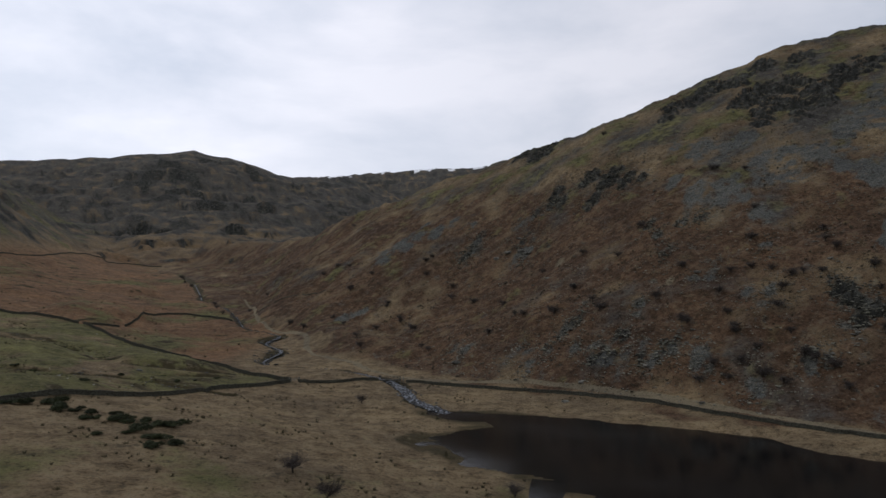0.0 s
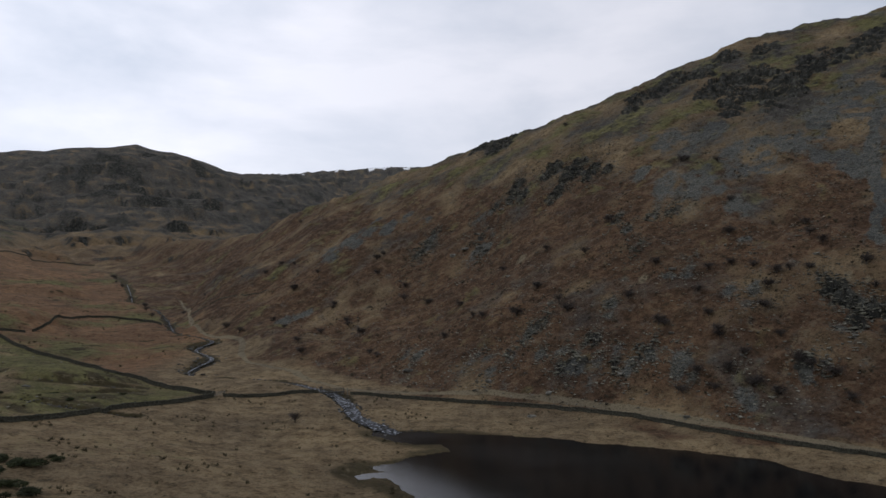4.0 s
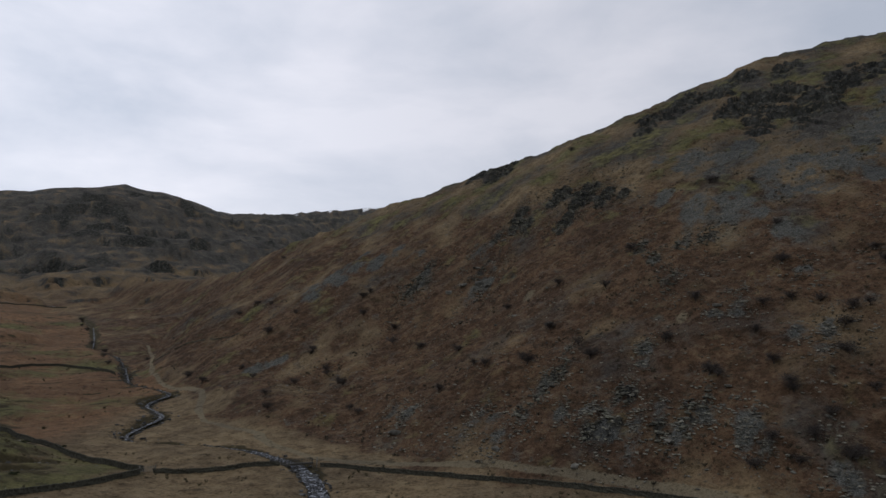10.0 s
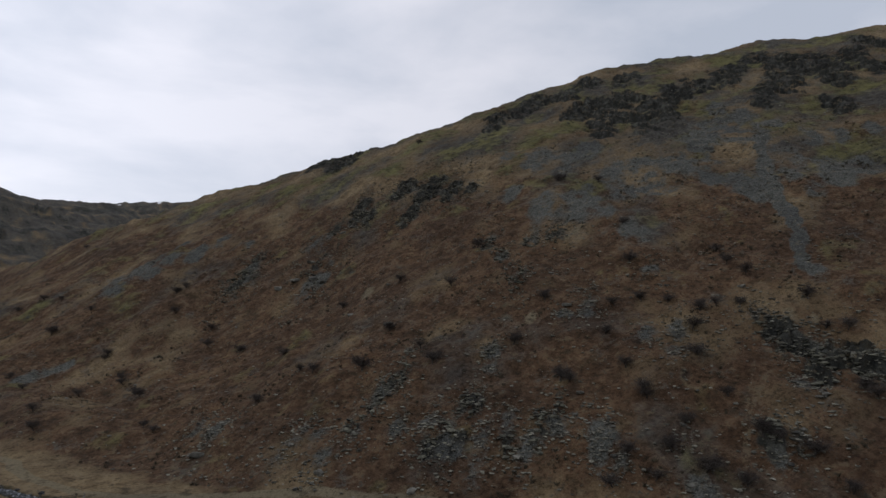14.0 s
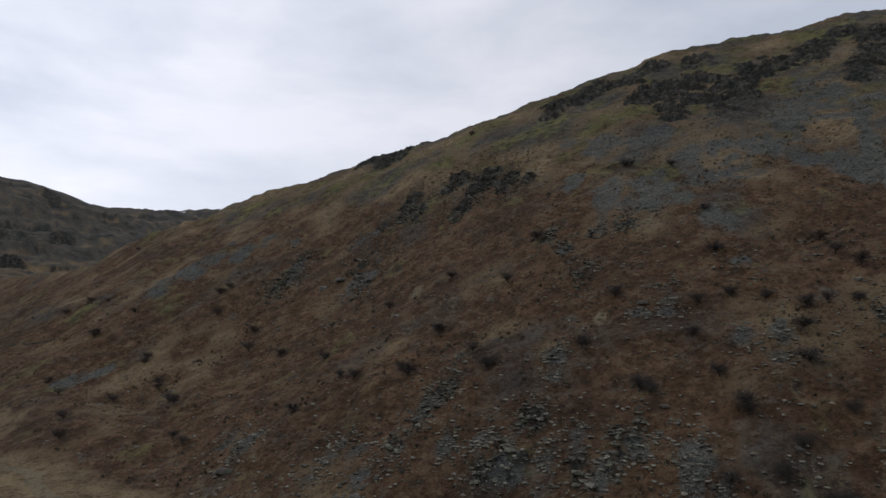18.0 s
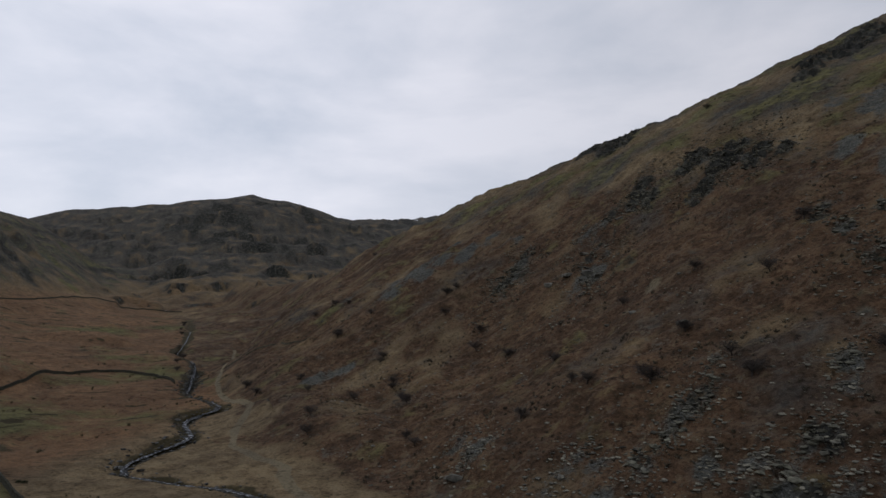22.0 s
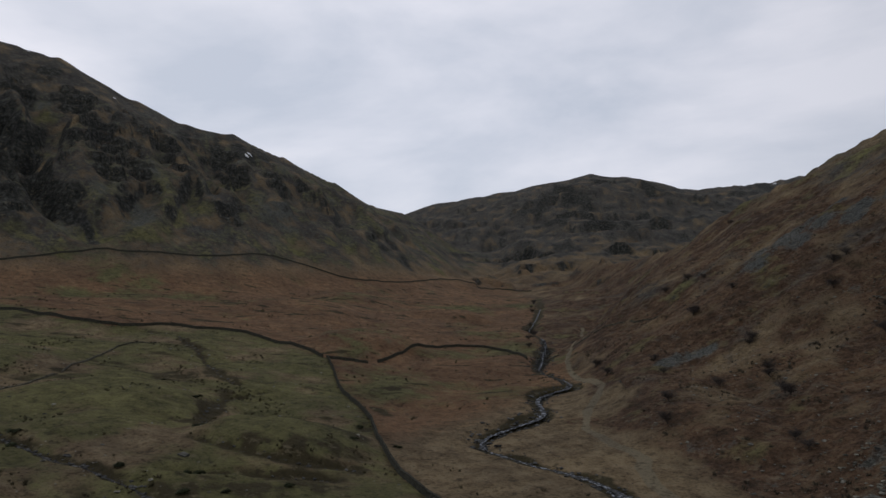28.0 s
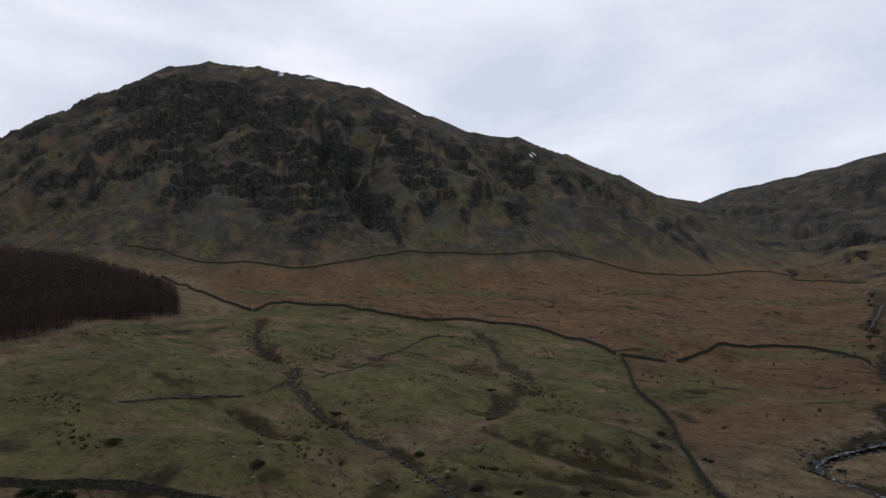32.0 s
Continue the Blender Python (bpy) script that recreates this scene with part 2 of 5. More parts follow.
HIGH_CRAGS = [(201.2, 400.8, 10.3), (214, 398.3, 10.5), (192.2, 375.9, 11.5), (201, 364.6, 9.5), (219.2, 375.5, 10.0), (241.1, 384.9, 9.5), (256.1, 389.2, 8.6), (211, 355.9, 7.4),
              (188.6, 403.4, 7.9), (171.9, 440.4, 7.9), (154.6, 434, 7.5), (187.8, 442.2, 8.0), (198.3, 433.3, 8.0), (270.6, 383.5, 8.8), (284.9, 390.2, 7.7), (306.9, 395.4, 8.9),
              (304.6, 369.1, 13.0), (312.3, 364.9, 11.7), (275.4, 349.4, 10.5), (253.7, 335.7, 6.5), (300.4, 341.2, 9.8), (329.7, 351.7, 8.6), (356.8, 362.5, 9.1), (267.6, 311.3, 6.3),
              (316.7, 329.4, 6.1), (221.7, 446.5, 7.9), (242.1, 433.7, 7.9)]
SCREES = [(26.5, 258.2, 2.6), (32.7, 255.1, 2.4), (30.8, 262, 1.4), (9.6, 280.8, 2.4), (5.1, 288.4, 2.0), (84.6, 215.3, 2.3), (87.9, 216.3, 1.9), (79.6, 222.9, 2.0), (83.6, 222.7, 1.2),
          (117.2, 231.7, 2.4), (105.2, 253.9, 2.2), (98.7, 254.7, 1.9), (94.7, 196.2, 2.6), (125.8, 202.3, 2.0), (126.3, 200, 1.6), (110.7, 195.2, 1.5), (110.5, 233.7, 2.0),
          (110, 224.6, 1.9), (75.7, 251.1, 1.8), (45.5, 365.7, 5.1), (48.1, 390, 4.2), (42.4, 249.3, 1.6), (57, 230.9, 2.4), (63.6, 228, 2.0), (71, 221.3, 1.6), (49.1, 244, 1.6),
          (71.6, 231.3, 1.6), (56.7, 242.4, 1.8), (31.6, 245.5, 1.8), (84.8, 207.8, 1.6), (128, 257.3, 2.3), (19.7, 423.5, 2.7)]
FANS = [(151.7, 349.8, 8.8), (144.7, 363.8, 7.4), (163.2, 349.8, 7.0), (161.3, 324.6, 7.1), (170.8, 322.5, 7.6), (162.9, 301, 6.4), (181.6, 311.3, 9.1), (202.8, 323, 9.9),
        (217.3, 325.5, 10.4), (236.3, 335.3, 10.1), (237.9, 347.9, 6.7), (219, 311.1, 7.1), (181.8, 295.6, 5.1), (151.3, 305.8, 6.2), (137.3, 295.5, 4.2), (136.2, 280.3, 3.6),
        (138.1, 273.8, 2.9), (131.2, 308.7, 7.3), (125.1, 319.6, 6.2), (140.1, 311.6, 4.8), (121, 339.6, 3.3), (137.5, 379.5, 4.3)]
SCREE_LANE = [(220.8, 308.4, 0), (198.1, 283.3, 0), (186.6, 268.6, 0), (180.6, 257.3, 0), (174, 248.6, 0), (165.2, 239.4, 0), (159, 231.6, 0)]


LOW_CRAGS = [(134.6, 220.8, 2.8), (135.5, 216.8, 3.4), (136, 211.1, 2.7), (133.8, 206.4, 2.7), (138.4, 206.1, 2.2), (140.4, 202.4, 3.1), (142.3, 200.1, 2.7), (112.7, 198.3, 2.0), (115.6, 194.5, 1.8), (77.4, 255.2, 1.7), (77.7, 226.9, 1.8), (66.9, 240, 1.8), (54.4, 234.5, 2.1)]
FANS_EAST = [(186.1, 283.2, 5.1), (187.5, 274.3, 5.4), (196.4, 285.6, 5.4), (212.1, 290.1, 4.1), (231.6, 292, 5.7), (238.6, 287.7, 4.3), (204.1, 275.3, 5.7), (210.7, 267.2, 6.3), (219.9, 263.7, 6.3), (197.2, 262.3, 3.0), (248.6, 278.9, 3.9), (158.8, 229.3, 2.8), (155, 233, 1.9), (-32.2, 443.7, 9.0), (-42, 444.7, 6.6), (-21.8, 439.6, 5.7), (-3.9, 438.2, 4.9), (6.4, 440.6, 4.1), (-10.8, 459.9, 3.9), (-56.1, 376.1, 4.1), (-51.4, 379.2, 3.4), (-46.1, 380.6, 2.7), (235.4, 315.6, 3.8)]
PALE = [(123.9, 292, 3.1), (119.4, 289.9, 1.9), (50.2, 323.1, 1.9), (59.1, 328, 2.5), (1.5, 264.2, 2.2), (141.2, 220.4, 2.6), (144.8, 217.2, 1.6), (91.7, 261.1, 1.6)]
HOLLOWS = [(-186.2, 266.1, 4.8), (-178.1, 269, 4.1), (-185.9, 282.3, 3.7), (-158.9, 267.3, 2.7), (-98.1, 260.6, 3.3), (-107.4, 275.2, 2.3), (-129.1, 240.5, 1.8), (-86.5, 206.2, 2.1),
           (-83, 210.5, 1.8), (-79.5, 216.1, 2.4), (-75.9, 221.6, 2.1), (-75.2, 228.6, 1.6), (-87.4, 244.8, 2.2), (-89.8, 236.3, 2.5), (-98, 231.3, 1.8), (-93.4, 177.6, 1.4),
           (-262, 185.3, 3.6), (-252, 173.9, 2.8), (-96.4, 162, 2), (-294.8, 344.9, 3.8), (-225, 300.2, 3.3), (-263.6, 196.6, 2.9), (-81.2, 207.8, 4.1), (-87.7, 204.8, 3), (-92.1, 195.4, 2.5), (-121.3, 296.2, 2.7), (-79.5, 219.5, 2.3)]
GREENS = [(-438.3, 371.3, 14.9), (-412.1, 385.7, 11), (-465.5, 351.4, 7.2), (-640.1, 432.7, 14), (-510.2, 459.6, 11.7), (-475.3, 567.4, 14.6), (-461.1, 631.6, 11.8), (-884.6, 343.3, 15.3), (-681.8, 424.1, 10.8), (-456.3, 773.1, 10.9)]
WALL_RUIN_UP = [(-173.3, 211.7), (-180.8, 217.1), (-191.4, 228), (-196.5, 235.7), (-210.6, 247.9), (-223.4, 260.5), (-239, 278.1), (-240.6, 292.6)]
TROD_SLOPE = [(0.6, 260.8, 0), (0.5, 280.1, 0), (4, 296, 0), (15.2, 315.1, 0), (25.5, 316, 0)]
TROD_RILL = [(102.8, 193.9, 0), (107.1, 199.4, 0), (116.2, 208.2, 0), (124.1, 214.7, 0)]
TROD_MOOR = [(-259.2, 388.1, 0), (-203.8, 349, 0), (-181.5, 342.2, 0)]

MOUNT_GULLIES = [[(-669.5, 372.6), (-632.6, 374.7), (-597.7, 379.1), (-556.3, 379.4), (-527.5, 383.3), (-501.5, 384.6), (-482.2, 380.6)],
                 [(-659.3, 349.1), (-600.7, 358.1), (-578.5, 366.4), (-557.6, 371.9), (-521.2, 370.1), (-496.3, 369.5)],
                 [(-538.6, 451.7), (-508.4, 423.3), (-488.9, 400.4)],
                 [(-854.3, 403.2), (-769.1, 395), (-675.9, 374.7)]]
APRONS = [(-640.9, 205.5, 20.9), (-561.5, 245.2, 24.5), (-542.4, 230.7, 16.4), (-475.6, 480, 13.6), (-503.7, 426.4, 13.6), (-513.8, 578.1, 18.6), (-538.7, 372.2, 11.3), (-611.1, 361.6, 7.1),
          (-568.1, 367.9, 7.9), (-474.9, 545.5, 13.2)]
FACE_CRAGS = [(-887.9, 224.3, 26.9), (-889.1, 253.8, 30.3), (-822.2, 286.8, 38.2), (-764.2, 311.8, 35.6), (-762.1, 260.9, 35.0), (-788.8, 227, 31.2), (-744.2, 337, 30.3),
              (-675.8, 325.7, 31.5), (-625.8, 333.8, 29.2), (-602.5, 343.7, 19.4), (-599.1, 306.2, 27.6), (-556, 328.1, 17.7), (-544.3, 301.2, 18.5), (-566.3, 284.3, 15.0),
              (-521.1, 330.9, 12.9), (-518.3, 307.3, 13.9), (-606.7, 231.1, 18.6), (-654.1, 228.1, 17.0), (-673.1, 207.9, 14.3), (-599.3, 268.9, 15.7), (-509.7, 345.7, 10.1), (-467.5, 288.3, 9.1),
              (-657, 371.4, 11.4), (-725, 413.8, 12.9), (-766.2, 205.2, 22.0), (-859.2, 200.3, 20.7), (-847.3, 328.8, 16.8), (-789.1, 374.1, 17.8)]
FLANK_CRAGS = [(-626.6, 446.1, 19.6), (-602.4, 453.9, 21.4), (-660, 504.7, 22.1), (-646.3, 519.3, 18.6), (-708.7, 462.9, 19.6), (-678.1, 586.2, 21.9), (-647.2, 599.5, 26.6),
               (-647.7, 635, 18.2), (-701.8, 610.4, 15.2), (-644, 668.7, 18.6), (-586.9, 631.1, 13.6), (-598, 585, 13.2), (-559.7, 432.4, 12.8), (-569, 462.2, 11.8), (-574.5, 505.6, 10.6),
               (-488.1, 470.1, 7.1), (-505.2, 514, 10.4), (-526.8, 543.9, 8.1), (-467.8, 493.3, 5.8), (-586.2, 675, 7.0), (-542.2, 670.5, 10.0), (-509.7, 673.9, 7.2), (-492.6, 710.3, 18.1),
               (-469.6, 702.1, 14.4), (-444.9, 709.2, 15.8), (-427.1, 619.2, 8.4), (-773.7, 460.8, 13.5), (-612, 514.1, 12.9)]
DOME_CRAGS = [(-679.4, 1511.5, 42.8), (-680.5, 1428.8, 40.8), (-557.1, 1313.8, 29.2), (-516.7, 1342.6, 33.2), (-465.2, 1304.1, 30.2), (-425.1, 1263.2, 29.0), (-417.4, 1300.8, 17.4),
              (-621.6, 1178.1, 23.9), (-672.7, 1228.1, 14.4), (-701.8, 1559.9, 31.0), (-604.7, 1664.6, 32.1), (-556.2, 1640.3, 26.8), (-422.7, 1420, 17.1), (-364.5, 1335.3, 19.5),
              (-365.6, 1420.3, 18.8), (-373.8, 1653.9, 19.6), (-319.1, 1370.6, 12.6), (-266.6, 1510.9, 19.6), (-363, 1110.2, 20.7), (-513.6, 1096.9, 12.3), (-457.1, 1146.8, 12.6),
              (-500, 1629.1, 26.4), (-455.3, 1611, 26.0), (-541.5, 1085.1, 12.3), (-541.5, 1433.7, 19.6), (-603.5, 1473.1, 24.6)]
BASIN_CRAGS = [(-290.4, 2123.5, 41.7), (-264.1, 2541, 49.8), (-204, 2590.3, 40.5), (-358.2, 1925.8, 20.2), (-449.4, 965.2, 9.4), (-355.1, 884.2, 14.4), (-258, 785.1, 12.3), (-297.2, 823.5, 8.7),
               (-441.5, 832.2, 7.1), (-465, 1065.3, 10.4)]
KNOLLS = [(-104, 246, 19, 5.0), (-158, 236, 24, 5.0), (-232, 224, 24, 3.5), (-168, 178, 24, 4.5), (-106, 172, 15, 3.5), (-130, 214, 12, 2.5), (-200, 374, 26, 7.0), (-300, 300, 30, 4.0), (-340, 510, 34, 6.0),
          (-260, 530, 26, 4.0), (-310, 430, 40, 5.0)]


# plan stretch of the patches, chosen to fit the camera's low view
HILL_IN_VIEW = {"way": (0.55, 0.83), "stretch": 1.8}
MOUNT_IN_VIEW = {"way": (-0.93, 0.36), "stretch": 1.5}
DOME_IN_VIEW = {"way": (-0.4, 0.92), "stretch": 1.3}
FIELD_IN_VIEW = {"way": (-0.8, 0.6), "stretch": 2.4}


def spots(x, y, rounds, edge=0.45, size=14, ragged=0.55, way=(1.0, 0.0), stretch=1.0):
    """1 in the middle of each (x, y, radius), 0 outside, with a ragged rim, drawn out along a way."""
    wob = rough(x, y, size, 4, 77, 0.6) * ragged
    m = np.zeros(np.shape(x))
    for cx, cy, r in rounds:
        k = np.nonzero((np.abs(x - cx) < 2.8 * r * stretch) & (np.abs(y - cy) < 2.8 * r * stretch))
        dx, dy = x[k] - cx, y[k] - cy
        m[k] = np.maximum(m[k], 1 - step(1 - edge, 1 + edge, np.hypot((dx * way[0] + dy * way[1]) / stretch, dy * way[0] - dx * way[1]) / r + wob[k]))
    return m


def on_hill(x, y):
    return inside(x, y, [p[:2] for p in FOOT] + [(900, 2500), (2500, 1500), (2500, -600)])


def on_mount(x, y):
    return step(-30, 40, ridge(x, y, MOUNT, 0.72) - 45 - 0.02 * np.hypot(x, y))


def ledges(z, tall, soft=0.25):
    """Terraces: steep risers and sloping treads."""
    f = z / tall
    return (np.floor(f) + step(0.5 - soft, 0.5 + soft, f - np.floor(f))) * tall


def gullies(x, y):
    u, v = 0.57 * x + 0.82 * y, 0.82 * x - 0.57 * y
    w = 30 * rough(x, y, 120, 2, 14)
    return np.abs(rough((u + w) / 75, v / 300, 1, 4, 11)) - 0.22


def relief(x, y, z):
    far = step(500, 1300, np.hypot(x, y - 90))
    hill = np.where(on_hill(x, y), step(0, 25, distance(x, y, FOOT)), 0.0) * (1 - far) * step(0, 60, distance(x, y, HEAD))
    mount = on_mount(x, y) * (1 - step(900, 1400, y))
    dome = far * (1 - mount)
    flat = (1 - hill) * (1 - mount) * (1 - dome)
    r = flat * (0.35 * rough(x, y, 9, 4, 5) + step(60, 130, -x) * 2.4 * rough(x, y, 42, 3, 6))
    r = r + hill * (3.2 * rough(x, y, 30, 3, 7) + 2.0 * (np.abs(rough(x, y, 9, 3, 8)) - 0.2))
    # gullied face of the mountain: ribs drawn out down the slope, smooth along the top
    under = step(5, 130, distance(x, y, MOUNT)) * step(0, 110, ridge(x, y, MOUNT, 0.72) - 45 - 0.02 * np.hypot(x, y))
    r = r + mount * under * (-46 * gullies(x, y) + 12 * rough(x, y, 45, 4, 12))
    crown = 0.25 + 0.75 * step(20, 200, np.minimum(distance(x, y, DOME), distance(x, y, FAR)))
    r = r + dome * crown * (26 * rough(x, y, 250, 3, 9) + 14 * rough(x, y, 80, 4, 13))
    # ledged crags
    c = spots(x, y, CRAGS[9:] + LOW_CRAGS[7:], **HILL_IN_VIEW)
    n = z + r + 3 * rough(x, y, 8, 4, 21, 0.65)
    r = r + 0.85 * c * (ledges(n, 1.9, 0.2) - n + 1.3 * np.abs(rough(x, y, 3, 3, 22)))
    c = spots(x, y, CRAGS[:9] + LOW_CRAGS[:7], **HILL_IN_VIEW)
    n = z + r + 4 * rough(x, y, 9, 4, 23, 0.6)
    r = r + c * (ledges(n, 4.0, 0.12) - n + 1.0 * np.abs(rough(x, y, 4, 3, 22)))
    c = spots(x, y, HIGH_CRAGS, **HILL_IN_VIEW)
    n = z + r + 7 * rough(x, y, 14, 4, 23, 0.6)
    r = r + c * (ledges(n, 6.0, 0.14) - n + 1.2 * np.abs(rough(x, y, 5, 3, 22)))
    for line in MOUNT_GULLIES:
        r = r - mount * under * 20 * (1 - step(0, 22, distance(x, y, line) + 10 * rough(x, y, 30, 2, 27)))
    c = mount * under * spots(x, y, FACE_CRAGS + FLANK_CRAGS, 0.6, 40, 0.8, **MOUNT_IN_VIEW)
    n = z + r + 10 * rough(x, y, 26, 4, 24, 0.6)
    r = r + 0.9 * c * (ledges(n, 15, 0.12) - n)
    c = dome * crown * np.maximum(spots(x, y, DOME_CRAGS + BASIN_CRAGS, 0.7, 50, 1.2, **DOME_IN_VIEW), 0.7 * step(0.1, 0.25, rough(x, y, 130, 3, 25)))
    n = z + r + 22 * rough(x, y, 90, 4, 26)
    r = r + 0.95 * c * (ledges(n, 30, 0.1) - n)
    # channels
    bed = distance(x, y, STREAM)
    r = r * (0.15 + 0.85 * step(2, 9, bed) * step(1, 6, distance(x, y, BECK)))
    r = r - np.minimum(0.85, np.maximum(z + r - 0.15, 0)) * (1 - step(1.6, 4.6, bed)) * (1 - far) * step(780, 700, y)
    r = r - 0.9 * (1 - step(0.3, 2.4, distance(x, y, BECK) + 1.2 * rough(x, y, 6, 2, 28))) - 1.3 * (1 - step(1.0, 7.0, distance(x, y, GULLY) + 4 * rough(x, y, 9, 2, 29)))
    for line in DITCHES:
        r = r - 0.9 * (1 - step(0.3, 3.0, distance(x, y, line) + 1.5 * rough(x, y, 7, 2, 30)))
    return r


# ---------------------------------------------------------------- materials
def nodes_of(name, rough_=0.9):
    m = bpy.data.materials.new(name)
    m.use_nodes = True
    b = m.node_tree.nodes["Principled BSDF"]
    b.inputs["Roughness"].default_value = rough_
    b.inputs["Specular IOR Level"].default_value = 0.25
    return m, m.node_tree, b


def noise_at(nt, scale, detail=4.0, roughness=0.6, stretch=None):
    co = nt.nodes.new("ShaderNodeTexCoord").outputs["Object"]
    if stretch:
        mp = nt.nodes.new("ShaderNodeMapping")
        mp.inputs["Scale"].default_value = stretch
        nt.links.new(co, mp.inputs[0])
        co = mp.outputs[0]
    n = nt.nodes.new("ShaderNodeTexNoise")
    n.inputs["Scale"].default_value, n.inputs["Detail"].default_value, n.inputs["Roughness"].default_value = scale, detail, roughness
    nt.links.new(co, n.inputs["Vector"])
    return n.outputs["Fac"]


def sums(nt, op, a, b, clamp=False):
    n = nt.nodes.new("ShaderNodeMath")
    n.operation, n.use_clamp = op, clamp
    for k, v in enumerate((a, b)):
        if isinstance(v, (int, float)):
            n.inputs[k].default_value = v
        else:
            nt.links.new(v, n.inputs[k])
    return n.outputs[0]


def ramp(nt, fac, *stops):
    n = nt.nodes.new("ShaderNodeValToRGB")
    while len(n.color_ramp.elements) < len(stops):
        n.color_ramp.elements.new(0.5)
    for e, (at, rgb) in zip(n.color_ramp.elements, stops):
        e.position, e.color = at, (*rgb, 1)
    nt.links.new(fac, n.inputs[0])
    return n.outputs[0]


def blend(nt, fac, a, b, kind="MIX"):
    n = nt.nodes.new("ShaderNodeMix")
    n.data_type, n.blend_type = "RGBA", kind
    for socket, v in ((n.inputs[0], fac), (n.inputs[6], a), (n.inputs[7], b)):
        if isinstance(v, (int, float)):
            socket.default_value = v
        elif isinstance(v, tuple):
            socket.default_value = (*v, 1)
        else:
            nt.links.new(v, socket)
    return n.outputs[2]


def bumped(nt, bsdf, fac, strength, dist):
    n = nt.nodes.new("ShaderNodeBump")
    n.inputs["Strength"].default_value, n.inputs["Distance"].default_value = strength, dist
    nt.links.new(fac, n.inputs["Height"])
    nt.links.new(n.outputs[0], bsdf.inputs["Normal"])


def simple(name, dark, light, scale=3.0, roughness=0.9, bump=0.4, dist=0.1, vary=0.0, island=0.0):
    m, nt, b = nodes_of(name, roughness)
    f = noise_at(nt, scale, 6.0)
    col = ramp(nt, f, (0.3, dark), (0.7, light))
    if vary:
        r = nt.nodes.new("ShaderNodeObjectInfo").outputs["Random"]
        col = blend(nt, 1.0, col, ramp(nt, r, (0.0, (1 - vary,) * 3), (1.0, (1 + vary,) * 3)), "MULTIPLY")
    if island:
        r = nt.nodes.new("ShaderNodeNewGeometry").outputs["Random Per Island"]
        col = blend(nt, 1.0, col, ramp(nt, r, (0.0, (1 - island,) * 3), (1.0, (1 + island, 1 + island, 1 + 0.9 * island))), "MULTIPLY")
    nt.links.new(col, b.inputs["Base Color"])
    bumped(nt, b, f, bump, dist)
    return m


def ground_material():
    m, nt, b = nodes_of("moorland", 0.95)
    b.inputs["Specular IOR Level"].default_value = 0.1
    one, two = nt.nodes.new("ShaderNodeAttribute"), nt.nodes.new("ShaderNodeAttribute")
    one.attribute_name, two.attribute_name = "cover", "marks"
    sep1, sep2 = nt.nodes.new("ShaderNodeSeparateColor"), nt.nodes.new("ShaderNodeSeparateColor")
    nt.links.new(one.outputs["Color"], sep1.inputs[0])
    nt.links.new(two.outputs["Color"], sep2.inputs[0])
    green, bracken, scree = sep1.outputs
    path, rush, snow = sep2.outputs
    rock = two.outputs["Alpha"]
    big, mid, small, tiny = noise_at(nt, 0.035, 5.0), noise_at(nt, 0.22, 5.0), noise_at(nt, 0.9, 6.0, 0.7), noise_at(nt, 3.5, 3.0, 0.7)
    streak = noise_at(nt, 0.5, 4.0, 0.65, (1.0, 1.0, 0.35))

    def keyed(attr, n, hard=3.5, wob=0.9):
        f = sums(nt, "MULTIPLY_ADD", n, wob)
        f.node.inputs[2].default_value = -0.5 * wob - 0.5
        f = sums(nt, "ADD", attr, f)
        f = sums(nt, "MULTIPLY_ADD", f, hard)
        f.node.inputs[2].default_value = 0.5
        f.node.use_clamp = True
        return f

    mix_in = sums(nt, "MULTIPLY", sums(nt, "ADD", sums(nt, "MULTIPLY", mid, 0.8), sums(nt, "MULTIPLY", small, 1.2)), 0.5)
    grass = ramp(nt, mix_in, (0.38, (0.06, 0.042, 0.022)), (0.5, (0.168, 0.124, 0.072)), (0.62, (0.26, 0.203, 0.122)))
    fawn = ramp(nt, mix_in, (0.37, (0.062, 0.035, 0.019)), (0.5, (0.158, 0.092, 0.05)), (0.63, (0.235, 0.15, 0.085)))
    olive = ramp(nt, mix_in, (0.37, (0.04, 0.039, 0.016)), (0.52, (0.114, 0.108, 0.045)), (0.64, (0.178, 0.164, 0.073)))
    rust = ramp(nt, mix_in, (0.38, (0.024, 0.016, 0.01)), (0.47, (0.064, 0.038, 0.022)), (0.55, (0.11, 0.068, 0.04)), (0.64, (0.205, 0.146, 0.088)))
    stone = ramp(nt, sums(nt, "MULTIPLY", sums(nt, "ADD", small, tiny), 0.5), (0.36, (0.014, 0.015, 0.013)), (0.5, (0.072, 0.075, 0.068)), (0.64, (0.19, 0.192, 0.174)))
    crag = ramp(nt, sums(nt, "MULTIPLY", sums(nt, "ADD", sums(nt, "MULTIPLY", streak, 0.7), sums(nt, "ADD", sums(nt, "MULTIPLY", mid, 1.0), sums(nt, "MULTIPLY", small, 0.3))), 0.5),
                (0.39, (0.009, 0.01, 0.009)), (0.52, (0.033, 0.034, 0.03)), (0.64, (0.095, 0.096, 0.084)))
    # heath, its colour greyed to paint in aerial haze on the far land
    heath_haze = ramp(nt, mix_in, (0.37, (0.02, 0.0195, 0.018)), (0.52, (0.064, 0.06, 0.052)), (0.64, (0.115, 0.108, 0.094)))
    wild = nt.nodes.new("ShaderNodeAttribute")
    wild.attribute_name = "heath_haze"
    col = blend(nt, keyed(one.outputs["Alpha"], mid, 2.0, 0.8), grass, fawn)
    col = blend(nt, keyed(bracken, mid, 1.8, 1.2), col, rust)
